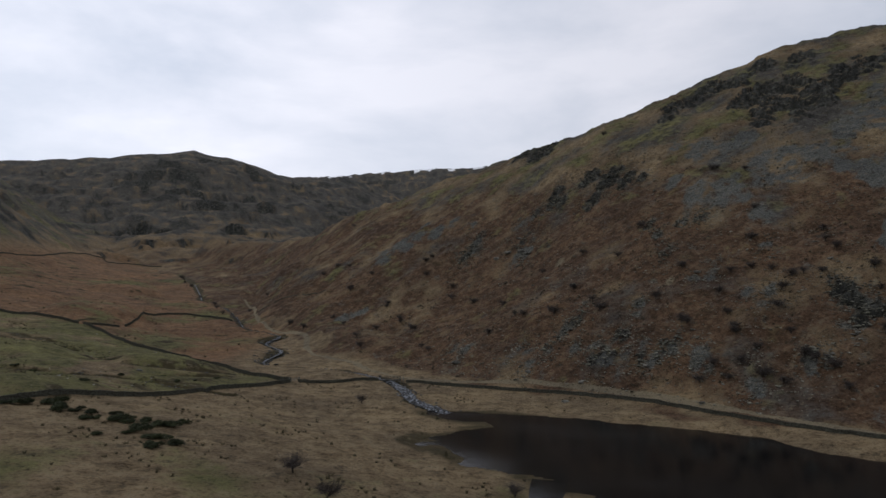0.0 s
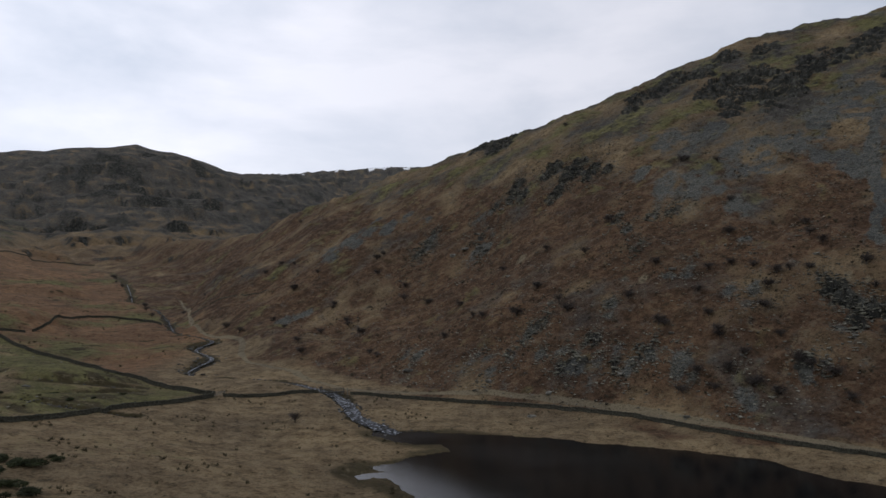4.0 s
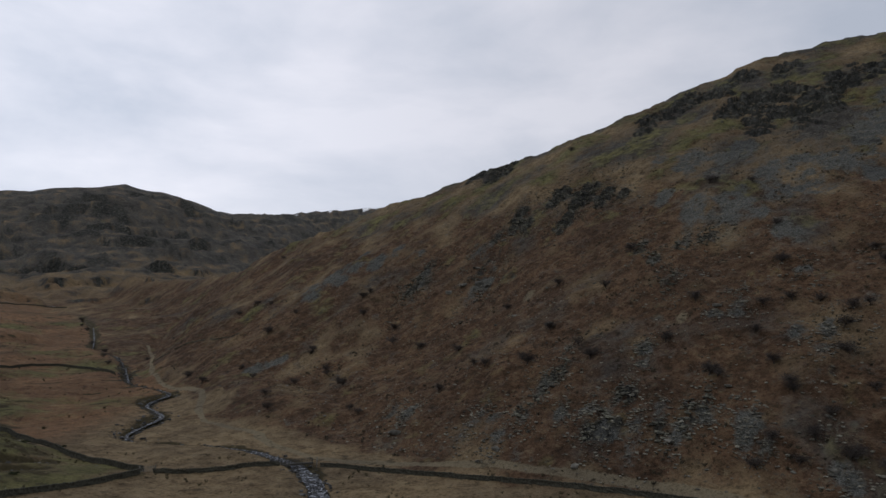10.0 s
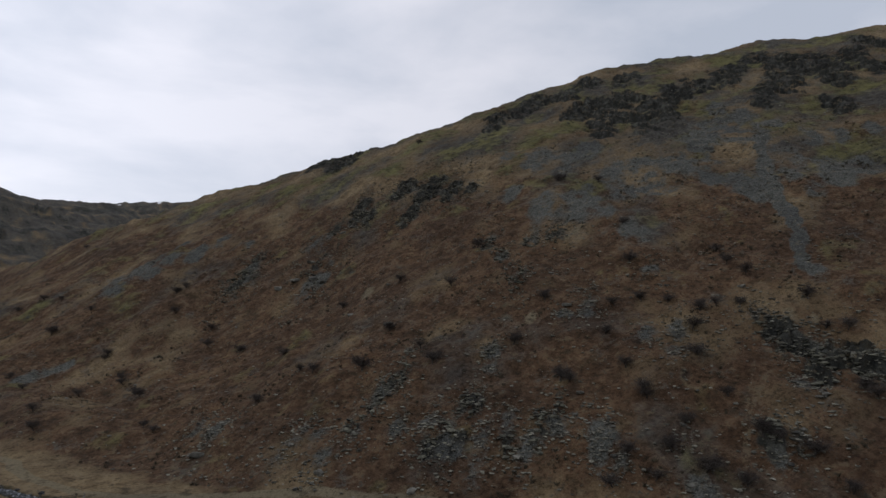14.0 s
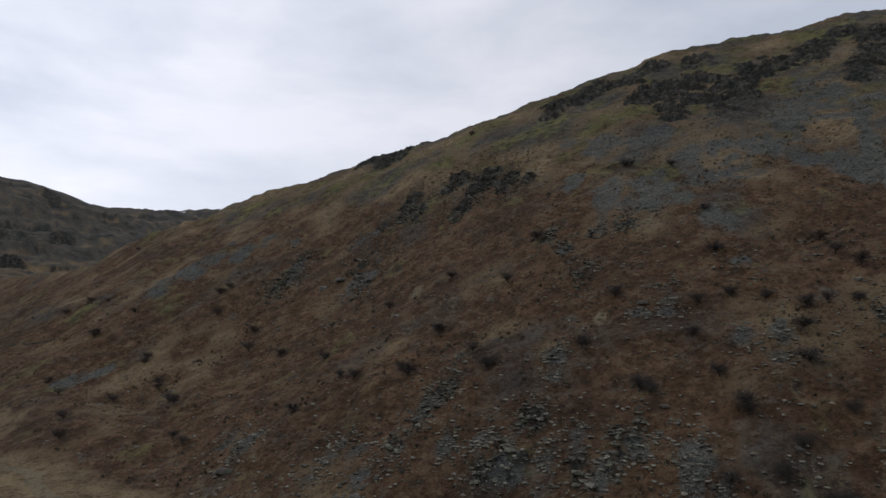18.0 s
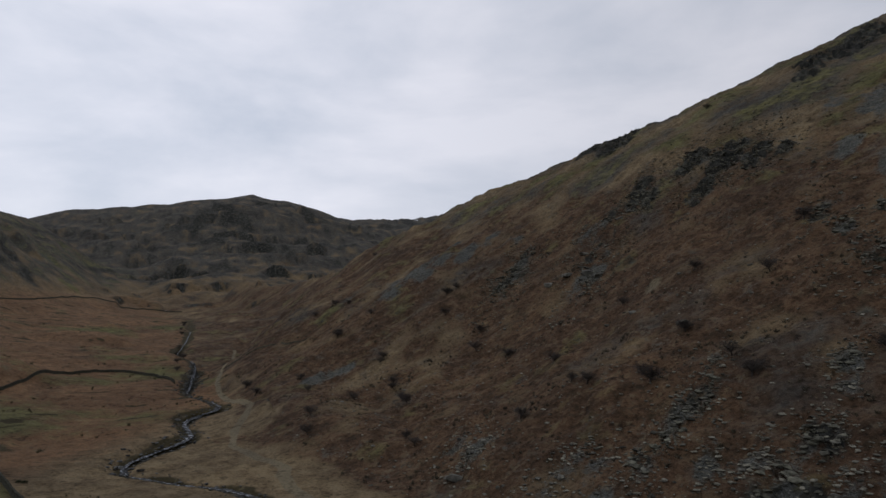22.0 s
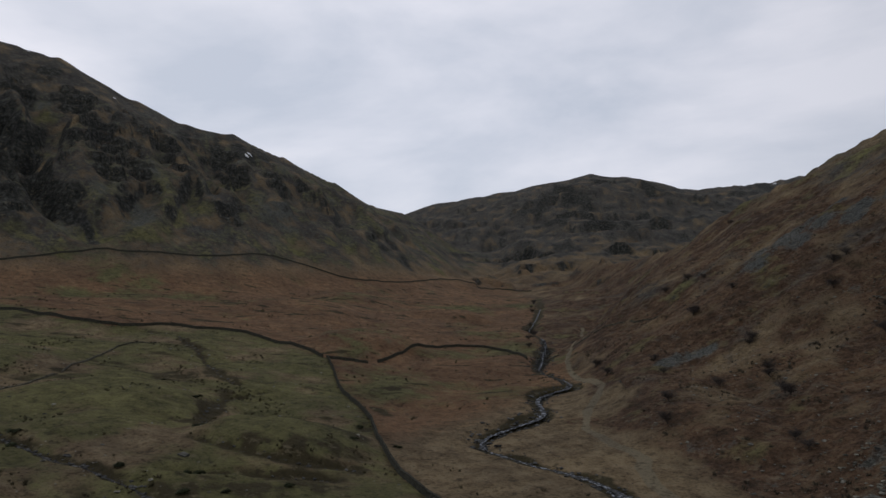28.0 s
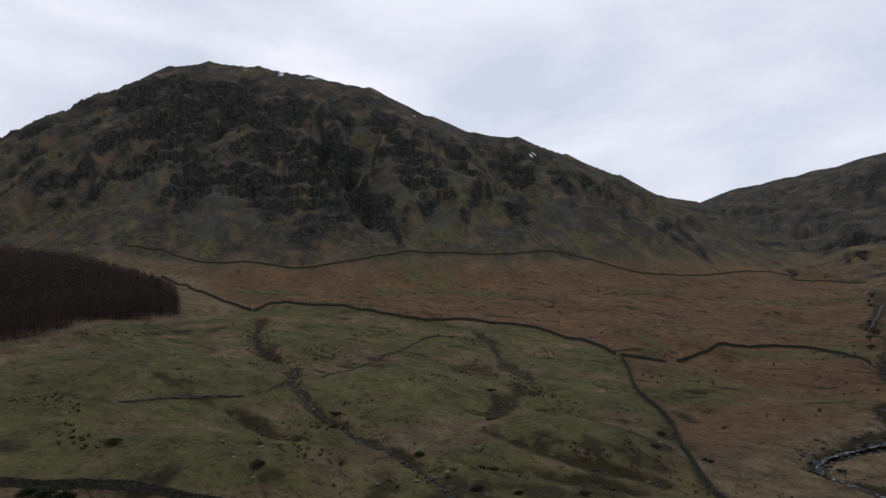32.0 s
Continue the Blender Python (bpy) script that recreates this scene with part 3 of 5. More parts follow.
    col = blend(nt, keyed(wild.outputs["Fac"], mid, 2.0, 1.2), col, heath_haze)
    col = blend(nt, keyed(green, mid, 2.2, 1.1), col, olive)
    col = blend(nt, keyed(rush, mix_in, 1.8, 2.2), col, ramp(nt, small, (0.3, (0.022, 0.019, 0.01)), (0.7, (0.07, 0.057, 0.027))))
    col = blend(nt, keyed(scree, small, 2.6, 1.7), col, stone)
    broad = noise_at(nt, 0.06, 3.0, 0.6, (1.0, 1.0, 2.2))
    col = blend(nt, keyed(rock, sums(nt, "ADD", sums(nt, "MULTIPLY", broad, 0.3), sums(nt, "MULTIPLY", mix_in, 0.7)), 2.2, 2.6), col, crag)
    col = blend(nt, keyed(path, small, 5.0, 0.6), col, ramp(nt, small, (0.3, (0.1, 0.08, 0.05)), (0.7, (0.23, 0.195, 0.13))))
    col = blend(nt, keyed(snow, mid, 6.0, 0.9), col, (0.8, 0.82, 0.85))
    # heather clumps and sedge, darker and paler by turns
    fleck = noise_at(nt, 0.3, 7.0, 0.72, (1.0, 1.0, 1.6))
    col = blend(nt, sums(nt, "MULTIPLY", ramp(nt, fleck, (0.555, (0, 0, 0)), (0.64, (1, 1, 1))), 0.62), col, (0.03, 0.026, 0.016))
    col = blend(nt, sums(nt, "MULTIPLY", ramp(nt, fleck, (0.36, (1, 1, 1)), (0.43, (0, 0, 0))), 0.4), col, (0.2, 0.165, 0.105))
    col = blend(nt, sums(nt, "MULTIPLY", ramp(nt, small, (0.545, (0, 0, 0)), (0.63, (1, 1, 1))), 0.56), col, (0.024, 0.019, 0.012))
    col = blend(nt, 1.0, col, ramp(nt, big, (0.32, (0.78, 0.78, 0.8)), (0.68, (1.2, 1.18, 1.12))), "MULTIPLY")
    nt.links.new(col, b.inputs["Base Color"])
    h = sums(nt, "ADD", sums(nt, "MULTIPLY", mid, 1.6), sums(nt, "ADD", small, sums(nt, "MULTIPLY", tiny, 0.35)))
    bumped(nt, b, h, 1.0, 0.75)
    return m


def water_material(name, deep, foam):
    m, nt, b = nodes_of(name, 0.06)
    b.inputs["Specular IOR Level"].default_value = 0.5
    b.inputs["IOR"].default_value = 1.33
    if foam:
        b.inputs["Specular IOR Level"].default_value = 0.05
        f = noise_at(nt, 1.3, 5.0, 0.65)
        fac = ramp(nt, f, (0.52, (0, 0, 0)), (0.63, (1, 1, 1)))
        nt.links.new(blend(nt, fac, deep, (0.4, 0.42, 0.45)), b.inputs["Base Color"])
        nt.links.new(ramp(nt, f, (0.45, (0.3,) * 3), (0.6, (0.7,) * 3)), b.inputs["Roughness"])
        bumped(nt, b, f, 0.8, 0.4)
    else:
        f = noise_at(nt, 0.02, 3.0, 0.5, (1, 1.6, 1))
        nt.links.new(ramp(nt, f, (0.3, (0.004, 0.0042, 0.0045)), (0.75, (0.008, 0.008, 0.008))), b.inputs["Base Color"])
        nt.links.new(ramp(nt, f, (0.4, (0.03,) * 3), (0.65, (0.16,) * 3)), b.inputs["Roughness"])
        bumped(nt, b, noise_at(nt, 0.9, 4.0, 0.6, (1, 1.8, 1)), 0.22, 0.06)
    return m


M_GROUND = ground_material()
M_LAKE = water_material("lake water", (0.01, 0.009, 0.007), False)
M_BECK = water_material("rushing water", (0.009, 0.01, 0.011), True)
M_WALL = simple("dry stone", (0.015, 0.015, 0.01), (0.072, 0.069, 0.05), 2.2, 0.95, 0.9, 0.15)
M_RUBBLE = simple("fallen wall stone", (0.02, 0.018, 0.011), (0.12, 0.11, 0.08), 1.3, 0.95, 0.8, 0.12)
M_STONE = simple("lichened stone", (0.035, 0.034, 0.028), (0.16, 0.152, 0.126), 1.6, 0.95, 0.7, 0.12, 0.3)
M_STREWN = simple("strewn stone", (0.055, 0.052, 0.042), (0.2, 0.188, 0.154), 1.6, 0.95, 0.7, 0.12, 0.0, 0.55)
M_SCREE = simple("scree stone", (0.036, 0.035, 0.029), (0.145, 0.139, 0.118), 0.8, 0.95, 0.5, 0.1, 0.0, 0.6)
M_WETROCK = simple("wet stone", (0.016, 0.016, 0.015), (0.085, 0.084, 0.08), 1.2, 0.8, 0.6, 0.1, 0.0, 0.6)
M_BARK = simple("bark", (0.02, 0.016, 0.013), (0.07, 0.06, 0.05), 4.0, 0.95, 0.5, 0.03)
M_HEATHER = simple("heather", (0.02, 0.017, 0.011), (0.065, 0.054, 0.034), 0.9, 0.95, 0.2, 0.05, 0.0, 0.5)
M_RILL = simple("rill water", (0.01, 0.01, 0.009), (0.03, 0.03, 0.028), 1.5, 0.85, 0.5, 0.1)
M_TWIG = simple("bare twigs", (0.035, 0.029, 0.025), (0.09, 0.076, 0.066), 2.0, 0.95, 0.2, 0.02, 0.25)
M_LARCH = simple("larch twigs", (0.042, 0.029, 0.024), (0.1, 0.07, 0.059), 1.0, 0.95, 0.2, 0.02, 0.3)
M_GORSE = simple("gorse", (0.012, 0.016, 0.007), (0.045, 0.052, 0.02), 3.0, 0.9, 0.3, 0.05, 0.25)
M_TUFT = simple("sedge", (0.022, 0.02, 0.01), (0.075, 0.06, 0.028), 0.7, 0.95, 0.2, 0.05)
M_BRIDGE = simple("dark wet timber", (0.02, 0.019, 0.016), (0.08, 0.075, 0.063), 5.0, 0.9, 0.3, 0.02)
M_WOOD = simple("weathered timber", (0.07, 0.065, 0.055), (0.2, 0.19, 0.16), 5.0, 0.85, 0.3, 0.02)


# ---------------------------------------------------------------- ground: one sheet to the horizon
def mesh_from(name, verts, faces, material, smooth=True):
    """A mesh from arrays: faces all of one size."""
    me = bpy.data.meshes.new(name)
    verts, faces = np.asarray(verts, np.float32), np.asarray(faces, np.int32)
    me.vertices.add(len(verts))
    me.vertices.foreach_set("co", verts.ravel())
    me.loops.add(faces.size)
    me.loops.foreach_set("vertex_index", faces.ravel())
    me.polygons.add(len(faces))
    me.polygons.foreach_set("loop_start", np.arange(0, faces.size, faces.shape[1], dtype=np.int32))
    me.polygons.foreach_set("use_smooth", np.full(len(faces), smooth))
    me.update(calc_edges=True)
    me.materials.append(material)
    return me


FIELD = [(-55.8, 239), (-69, 245.8), (-92, 263.3), (-108.7, 279.4), (-119.6, 288.4), (-129.4, 294.1), (-146.5, 304), (-166.6, 321.1), (-185.3, 335.2), (-188.5, 335.5), (-204.9, 339.8),
         (-224.2, 343), (-245.4, 342.7), (-264.7, 335.7), (-268, 320.4), (-270.6, 306.6), (-275.3, 290.8), (-298.5, 277.8), (-338.7, 275.1), (-347.5, 256.7), (-348.2, 242.5),
         (-323.9, 224.7), (-354.3, 216.7), (-402.4, 210.9), (-450.1, 202.5), (-474.3, 195.7), (-329.6, 226.4), (-314.5, 206.9), (-262.1, 160.6), (-179, 134), (-150, 60), (-130, 0),
         (-103, 140), (-100.8, 151.3), (-95.9, 158.8), (-88, 168.5), (-82.4, 184.1), (-78.5, 192.3), (-70.7, 209.8), (-60.9, 221.1), (-53.8, 235.4)]
TRACK = [(270, 42, 0), (142, 140, 0), (105, 171, 0), (95, 181, 0), (83, 193, 0), (68, 207, 0), (49, 223, 0), (30, 238, 0), (9, 250, 0), (-9, 256, 0), (-18, 261, 0),
         (-25, 269, 0), (-31, 276, 0), (-37, 286, 0), (-39, 293, 0), (-43, 297, 0), (-49, 301, 0), (-62, 313, 0), (-70, 332, 0), (-72, 344, 0), (-77, 361, 0), (-84, 371, 0),
         (-97, 384, 0), (-108, 400, 0), (-117, 416, 0), (-123, 431, 0), (-130, 449, 0), (-139, 480, 0), (-165, 540, 0)]
TRODS = [[(-25, 318, 0), (-22, 331, 0), (-15, 348, 0), (-4, 355, 0), (8, 356, 0), (21, 352, 0)], [(-1, 272, 0), (3, 283, 0), (7, 293, 0), (13, 302, 0), (20, 306, 0)],
         [(37, 317, 0), (46, 320, 0), (55, 322, 0), (64, 326, 0)], [(125, 211, 0), (118, 208, 0), (112, 204, 0), (107, 200, 0), (101, 194, 0)], [(0, 253, 0), (0, 272, 0), (3, 281, 0)],
         [(-96, 189, 0), (-89, 188, 0), (-83, 187, 0), (-76, 186, 0)], [(-250, 350, 0), (-229, 345, 0), (-207, 338, 0), (-190, 328, 0), (-165, 318, 0)]]
LANE = [(-150, 90, 0), (-262.2, 164.8, 0), (-286.6, 180.6, 0), (-301.1, 196.4, 0), (-317.7, 207.9, 0), (-335.4, 215.3, 0), (-354.3, 216.2, 0), (-377, 212.6, 0)]
WALL_SHORE = [(-14, 250), (-8, 248), (5, 242), (28, 232), (49, 218), (67, 204), (81, 189), (93, 177), (103, 168), (141, 138), (232, 68)]
WALL_BRIDGE = [(-53, 238), (-37.4, 242.5), (-28.2, 245.5), (-24.5, 248)]
WALL_LEFT = [(-55.5, 236), (-60.9, 221.1), (-70.7, 209.8), (-78.5, 192.3), (-82.4, 184.1), (-88, 168.5), (-95.9, 158.8), (-100.8, 151.3), (-103, 140), (-110, 118), (-120, 90)]
WALL_FIELD = [(-55.8, 239), (-69, 245.8), (-92, 263.3), (-108.7, 279.4), (-119.6, 288.4), (-129.4, 294.1), (-146.5, 304), (-166.6, 321.1), (-185.3, 335.2)]
WALL_TOP = [(-188.5, 335.5), (-204.9, 339.8), (-224.2, 343), (-245.4, 342.7), (-264.7, 335.7), (-268, 320.4), (-270.6, 306.6), (-275.3, 290.8), (-298.5, 277.8), (-338.7, 275.1),
            (-347.5, 256.7), (-348.2, 242.5), (-323.9, 224.7)]
WALL_WOOD = [(-326, 224), (-354.3, 216.7), (-402.4, 210.9), (-450.1, 202.5), (-474.3, 195.7)]
WALL_STUB = [(-186.2, 335.5), (-177.7, 339.8), (-172.1, 345.3)]
WALL_RISE = [(-137, 434), (-134, 447), (-128, 449), (-120, 447), (-105, 442), (-90, 437), (-78, 431)]
WALL_MID = [(-171.9, 351.1), (-172.9, 365.3), (-179.2, 392.2), (-178.2, 416.1), (-165.1, 430.5), (-141.3, 415.6), (-131.9, 406.6)]
WALL_FAR = [(-537.7, 177.6), (-526.3, 193.5), (-520.3, 203.1), (-507, 211.9), (-495.6, 224.2), (-488.6, 237.1), (-485.6, 254.6), (-471, 273.7), (-462.9, 286.9), (-464, 311.4), (-464.5, 333),
            (-465.2, 355.9), (-466.2, 377.9), (-457.9, 401.2), (-451.6, 440.4), (-447, 471.9), (-453.2, 514.1), (-450.7, 545.6), (-433.8, 565.4), (-417.5, 578.2), (-408.1, 613.6),
            (-406.3, 660.6), (-426.3, 732.3), (-426.2, 804), (-398.9, 839.7), (-362.5, 834.5)]
WALL_RUIN = [(-141.5, 159), (-140.5, 164.5), (-141.2, 168.3), (-142.7, 175.6), (-145.4, 182.6), (-148.6, 189.2), (-153.4, 194.1), (-160, 198.3)]


def cover(x, y, z, steep):
    """How much of each ground cover grows at a place: green, bracken, scree, and path, rush, snow, rock."""
    far = step(500, 1300, np.hypot(x, y - 90))
    mount = on_mount(x, y)
    n1, n2, n3 = rough(x, y, 60, 4, 41), rough(x, y, 22, 4, 42), rough(x, y, 130, 3, 43)
    hill = step(-14, 4, np.where(on_hill(x, y), 1.0, -1.0) * distance(x, y, FOOT) + 18 * n2) * (1 - far)
    field = np.where(inside(x, y, FIELD), 1.0, 0.0)
    moor = (1 - hill) * (1 - mount) * (1 - far) * step(10, 60, -x - 60) * (1 - field) * step(200, 240, y)
    strata = rough(x / 70, z / 9, 1, 3, 51)
    green = field * (0.72 + 0.9 * n2 + 0.6 * n1)
    green = np.maximum(green, hill * (step(65, 125, z) * 0.42 + 0.9 * n2 - 0.08 + 0.12 * step(30, -60, x) * step(330, 380, y)))
    green = np.maximum(green, mount * (0.3 + 0.8 * n2 - 0.5 * rough(x, y, 45, 2, 56)) * step(45, 80, z) * step(330, 200, z))
    green = np.maximum(green, far * (0.8 * n1 - 0.15))
    green = np.maximum(green, (1 - hill) * (1 - mount) * (1 - far) * (0.45 * step(150, 110, y) + 0.9 * n2 - 0.1) * step(260, 200, y))
    green = np.maximum(green, moor * (1.2 * n1 + 0.12))
    fawn = np.maximum(moor * 1.1, np.maximum(far * 0.3, mount * step(90, 55, z)))
    bracken = hill * (0.92 + 1.1 * n2 + 0.6 * n1 - 0.5 * step(60, 115, z) - 0.15 * step(10, 2, distance(x, y, FOOT)))
    bracken = np.maximum(bracken, moor * (0.15 + 0.9 * n2 + 0.6 * n1))
    bracken = np.maximum(bracken, mount * (0.4 * step(100, 55, z) + 0.6 * n2))
    bracken = np.maximum(bracken, far * (0.35 * step(160, 60, z) + 0.7 * n3 + 0.1))
    # spread over nearly all distant ground, where its grey stands in for haze
    heath_haze = np.maximum(mount * (0.75 + 0.8 * n2) * step(48, 80, z), far * (0.82 + 0.6 * n2 + 0.55 * strata - 0.35 * step(120, 60, z)))
    heath_haze = np.maximum(heath_haze, hill * (0.02 + 0.9 * rough(x, y, 40, 4, 48) + 0.5 * step(70, 130, z)))
    heath_haze = np.maximum(heath_haze, moor * (0.7 * rough(x, y, 75, 4, 54) - 0.1))
    green = np.maximum(green, spots(x, y, [(-204, 374, 24), (-190, 352, 14), (-150, 420, 12), (-130, 345, 12), (-330, 470, 30)], 0.9) * (0.45 + 0.7 * n2))
    s1, c1 = spots(x, y, SCREES, 0.7, **HILL_IN_VIEW), spots(x, y, CRAGS + LOW_CRAGS, 0.7, **HILL_IN_VIEW)
    fine1 = rough(x, y, 8, 3, 49)
    scree = hill * (0.1 + 0.5 * s1 + 0.42 * c1 + (0.5 + 0.6 * s1 + 0.5 * c1) * fine1)
    scree = np.maximum(scree, hill * spots(x, y, FANS + FANS_EAST, 0.7, 14, 0.7, **HILL_IN_VIEW) * (0.78 + 0.9 * fine1 + 0.5 * n2))
    scree = np.maximum(scree, 1.1 * step(3.2, 1.2, distance(x, y, SCREE_LANE) + 2.5 * fine1))
    lanes = spots(x, y, APRONS, 0.7, 30, **MOUNT_IN_VIEW)
    for line in MOUNT_GULLIES[1:]:
        lanes = np.maximum(lanes, 1 - step(4, 16, distance(x, y, line) + 9 * n2))
    scree = np.maximum(scree, mount * (0.15 + 0.8 * n2 + 0.3 * n1 + 0.4 * lanes) * step(60, 120, z) * step(320, 240, z))
    rock = np.maximum(hill * (0.06 + 0.28 * c1 + (0.5 + 0.9 * c1) * rough(x, y, 5, 3, 50)), step(1.1, 1.8, steep + 0.5 * n2))
    rib = rough((0.57 * x + 0.82 * y) / 24, (0.82 * x - 0.57 * y) / 110, 1, 4, 55)
    rock = np.maximum(rock, mount * (spots(x, y, FACE_CRAGS + FLANK_CRAGS, 0.7, 40, 0.8, **MOUNT_IN_VIEW) * (0.62 + 0.8 * rib + 0.5 * n2) * (0.6 + 0.6 * step(0.5, 1.2, steep)) + 0.35 * strata + 0.6 * rib + 0.14) * step(372, 345, z) * (1 - 0.85 * lanes))
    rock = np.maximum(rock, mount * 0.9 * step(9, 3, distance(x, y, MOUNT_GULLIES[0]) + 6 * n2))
    rock = np.maximum(rock, far * (spots(x, y, DOME_CRAGS + BASIN_CRAGS, 0.8, 50, 1.3, **DOME_IN_VIEW) * (0.85 + 0.8 * n2 + 0.5 * strata) + step(0.05, 0.4, strata + 0.9 * n2) * 0.72))
    rock = np.maximum(rock, hill * spots(x, y, CRAGS[:9] + LOW_CRAGS[:7], 0.5, **HILL_IN_VIEW) * (0.75 + 0.8 * rough(x, y, 5, 3, 53)) * (0.6 + 0.7 * step(0.45, 1.0, steep)))
    rock = np.maximum(rock, hill * spots(x, y, HIGH_CRAGS, 0.6, **HILL_IN_VIEW) * (0.72 + 0.8 * rough(x, y, 9, 3, 53) + 0.35 * n2) * (0.55 + 0.75 * step(0.45, 1.0, steep)))
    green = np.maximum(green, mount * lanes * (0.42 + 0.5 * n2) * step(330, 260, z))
    green = np.maximum(green, spots(x, y, GREENS, 0.9, **MOUNT_IN_VIEW) * (0.72 + 0.8 * n2))
    knoll = spots(x, y, [k[:3] for k in KNOLLS], 0.35, 14, 0.25)
    foot = spots(x, y, [(k[0], k[1], 1.25 * k[2]) for k in KNOLLS], 0.3, 14, 0.4) - knoll
    green = np.maximum(green, field * knoll * (0.95 + 0.6 * n2)) - 0.5 * field * np.clip(foot, 0, 1)
    path = np.maximum(0.92 * step(2.3, 0.5, distance(x, y, TRACK) + 0.8 * n2 + 0.35 * step(380, 430, y)), 0.8 * step(2.4, 1.0, distance(x, y, LANE)))
    path = np.maximum(path, 0.38 * step(10, 2, distance(x, y, TRACK)) * (0.5 + n2))
    path = np.maximum(path, hill * 0.62 * spots(x, y, PALE, 0.9, **HILL_IN_VIEW))
    for line in TRODS + [TROD_SLOPE, TROD_RILL, TROD_MOOR]:
        path = np.maximum(path, 0.44 * step(1.8, 0.3, distance(x, y, line) + 1.2 * n2))
    thin = rough(x, y, 5, 3, 52)
    rush = 0.72 * step(5.0, 0.5, distance(x, y, GULLY) + 9 * n2 + 3 * thin)
    rush = np.maximum(rush, 1.0 * step(2.6, 0.6, distance(x, y, BECK) + 2.5 * n2 + 1.5 * thin))
    for line in DITCHES:
        rush = np.maximum(rush, 0.95 * step(3.8, 0.5, distance(x, y, line) + 4 * n2 + 2 * thin))
    rush = np.maximum(rush, spots(x, y, HOLLOWS, 0.7, 10, 0.7, **FIELD_IN_VIEW) * (0.85 + 0.8 * thin))
    rush = np.maximum(rush, 0.95 * step(4.4, 2.0, distance(x, y, STREAM) + 4 * n2 + 1.5 * thin) * (1 - far) * step(780, 700, y))
    u, v = 0.6 * x - 0.8 * y, 0.8 * x + 0.6 * y
    rush = np.maximum(rush, field * step(0.12, 0.5, rough(u / 9, v / 34, 1, 4, 46) ) * (0.55 + 0.9 * thin))
    rush = np.maximum(rush, step(6, 1, distance(x, y, LAKE + LAKE[:1]) + 8 * n2) * (1 - hill) * step(60, 20, x) * 0.7)
    rush = np.maximum(rush, moor * 1.1 * step(0.36, 0.5, rough((0.62 * x + 0.78 * y) / 22, (0.78 * x - 0.62 * y) / 7, 1, 3, 57) + 0.25 * n3))
    snow = step(80, 15, distance(x, y, FAR)) * step(-0.1, 0.2, rough(x / 60, y / 25, 1, 3, 47)) * far
    snow = np.maximum(snow, spots(x, y, [(-640, 640, 2.2), (-634, 630, 2.0), (-735, 520, 2.0)]))
    snow = np.maximum(snow, step(45, 10, distance(x, y, [(-960, 300, 0), (-860, 420, 0), (-830, 465, 0)])) * (0.15 + 0.75 * n2))
    return np.stack([green, bracken, scree, fawn], -1), np.stack([path, rush, snow, rock], -1), heath_haze


angles = np.concatenate([np.linspace(-58, 100, 960), np.linspace(100, 302, 70)[1:-1]])
radii = np.concatenate([np.geomspace(0.25, 55, 40), np.linspace(55, 450, 440)[1:], np.geomspace(450, 1150, 170)[1:], np.geomspace(1150, 4800, 110)[1:]])
aa, rr = np.meshgrid(np.radians(angles), radii)
gx, gy = 8 - np.sin(aa) * rr, 85 + np.cos(aa) * rr
gz = height(gx, gy)
dr = np.gradient(gz, axis=0) / np.gradient(rr, axis=0)
da = np.gradient(gz, axis=1) / (np.gradient(aa, axis=1) * rr)
veg, marks, wild = cover(gx, gy, gz, np.hypot(dr, da))
na, nr = len(angles), len(radii)
i, j = np.meshgrid(np.arange(nr - 1), np.arange(na), indexing="ij")
k = (j + 1) % na
quads = np.stack([i * na + j, i * na + k, (i + 1) * na + k, (i + 1) * na + j], -1).reshape(-1, 4)
me = mesh_from("ground", np.stack([gx, gy, gz], -1).reshape(-1, 3), quads, M_GROUND)
for key, data in (("cover", veg), ("marks", marks)):
    me.attributes.new(key, "FLOAT_COLOR", "POINT").data.foreach_set("color", np.clip(data, 0, 1.5).astype(np.float32).ravel())
me.attributes.new("heath_haze", "FLOAT", "POINT").data.foreach_set("value", np.clip(wild, 0, 1.5).astype(np.float32).ravel())
tagged(new("ground", me), "brown and olive winter moorland of a glaciated valley", "ground", kind="structure")

me = mesh_from("lake", [(-40, -700, 0), (1000, -700, 0), (1000, 230, 0), (-40, 230, 0)], [(0, 1, 2, 3)], M_LAKE)
tagged(new("water", me), "dark peaty lake water below the fellside", "lake", kind="structure")


def z_many(p):
    """Height of the ground sheet under each place of the plan."""
    p = np.asarray(p, float)
    dx, dy = p[:, 0] - 8, p[:, 1] - 85
    a = np.degrees(np.arctan2(-dx, dy))
    u = np.interp(np.where(a < -58, a + 360, a), angles, np.arange(na))
    v = np.interp(np.log(np.hypot(dx, dy)), np.log(radii), np.arange(nr))
    k, n = np.minimum(u.astype(int), na - 2), np.minimum(v.astype(int), nr - 2)
    u, v = u - k, v - n
    return (gz[n, k] * (1 - u) + gz[n, k + 1] * u) * (1 - v) + (gz[n + 1, k] * (1 - u) + gz[n + 1, k + 1] * u) * v


def z_at(x, y):
    return float(z_many([(x, y)])[0])


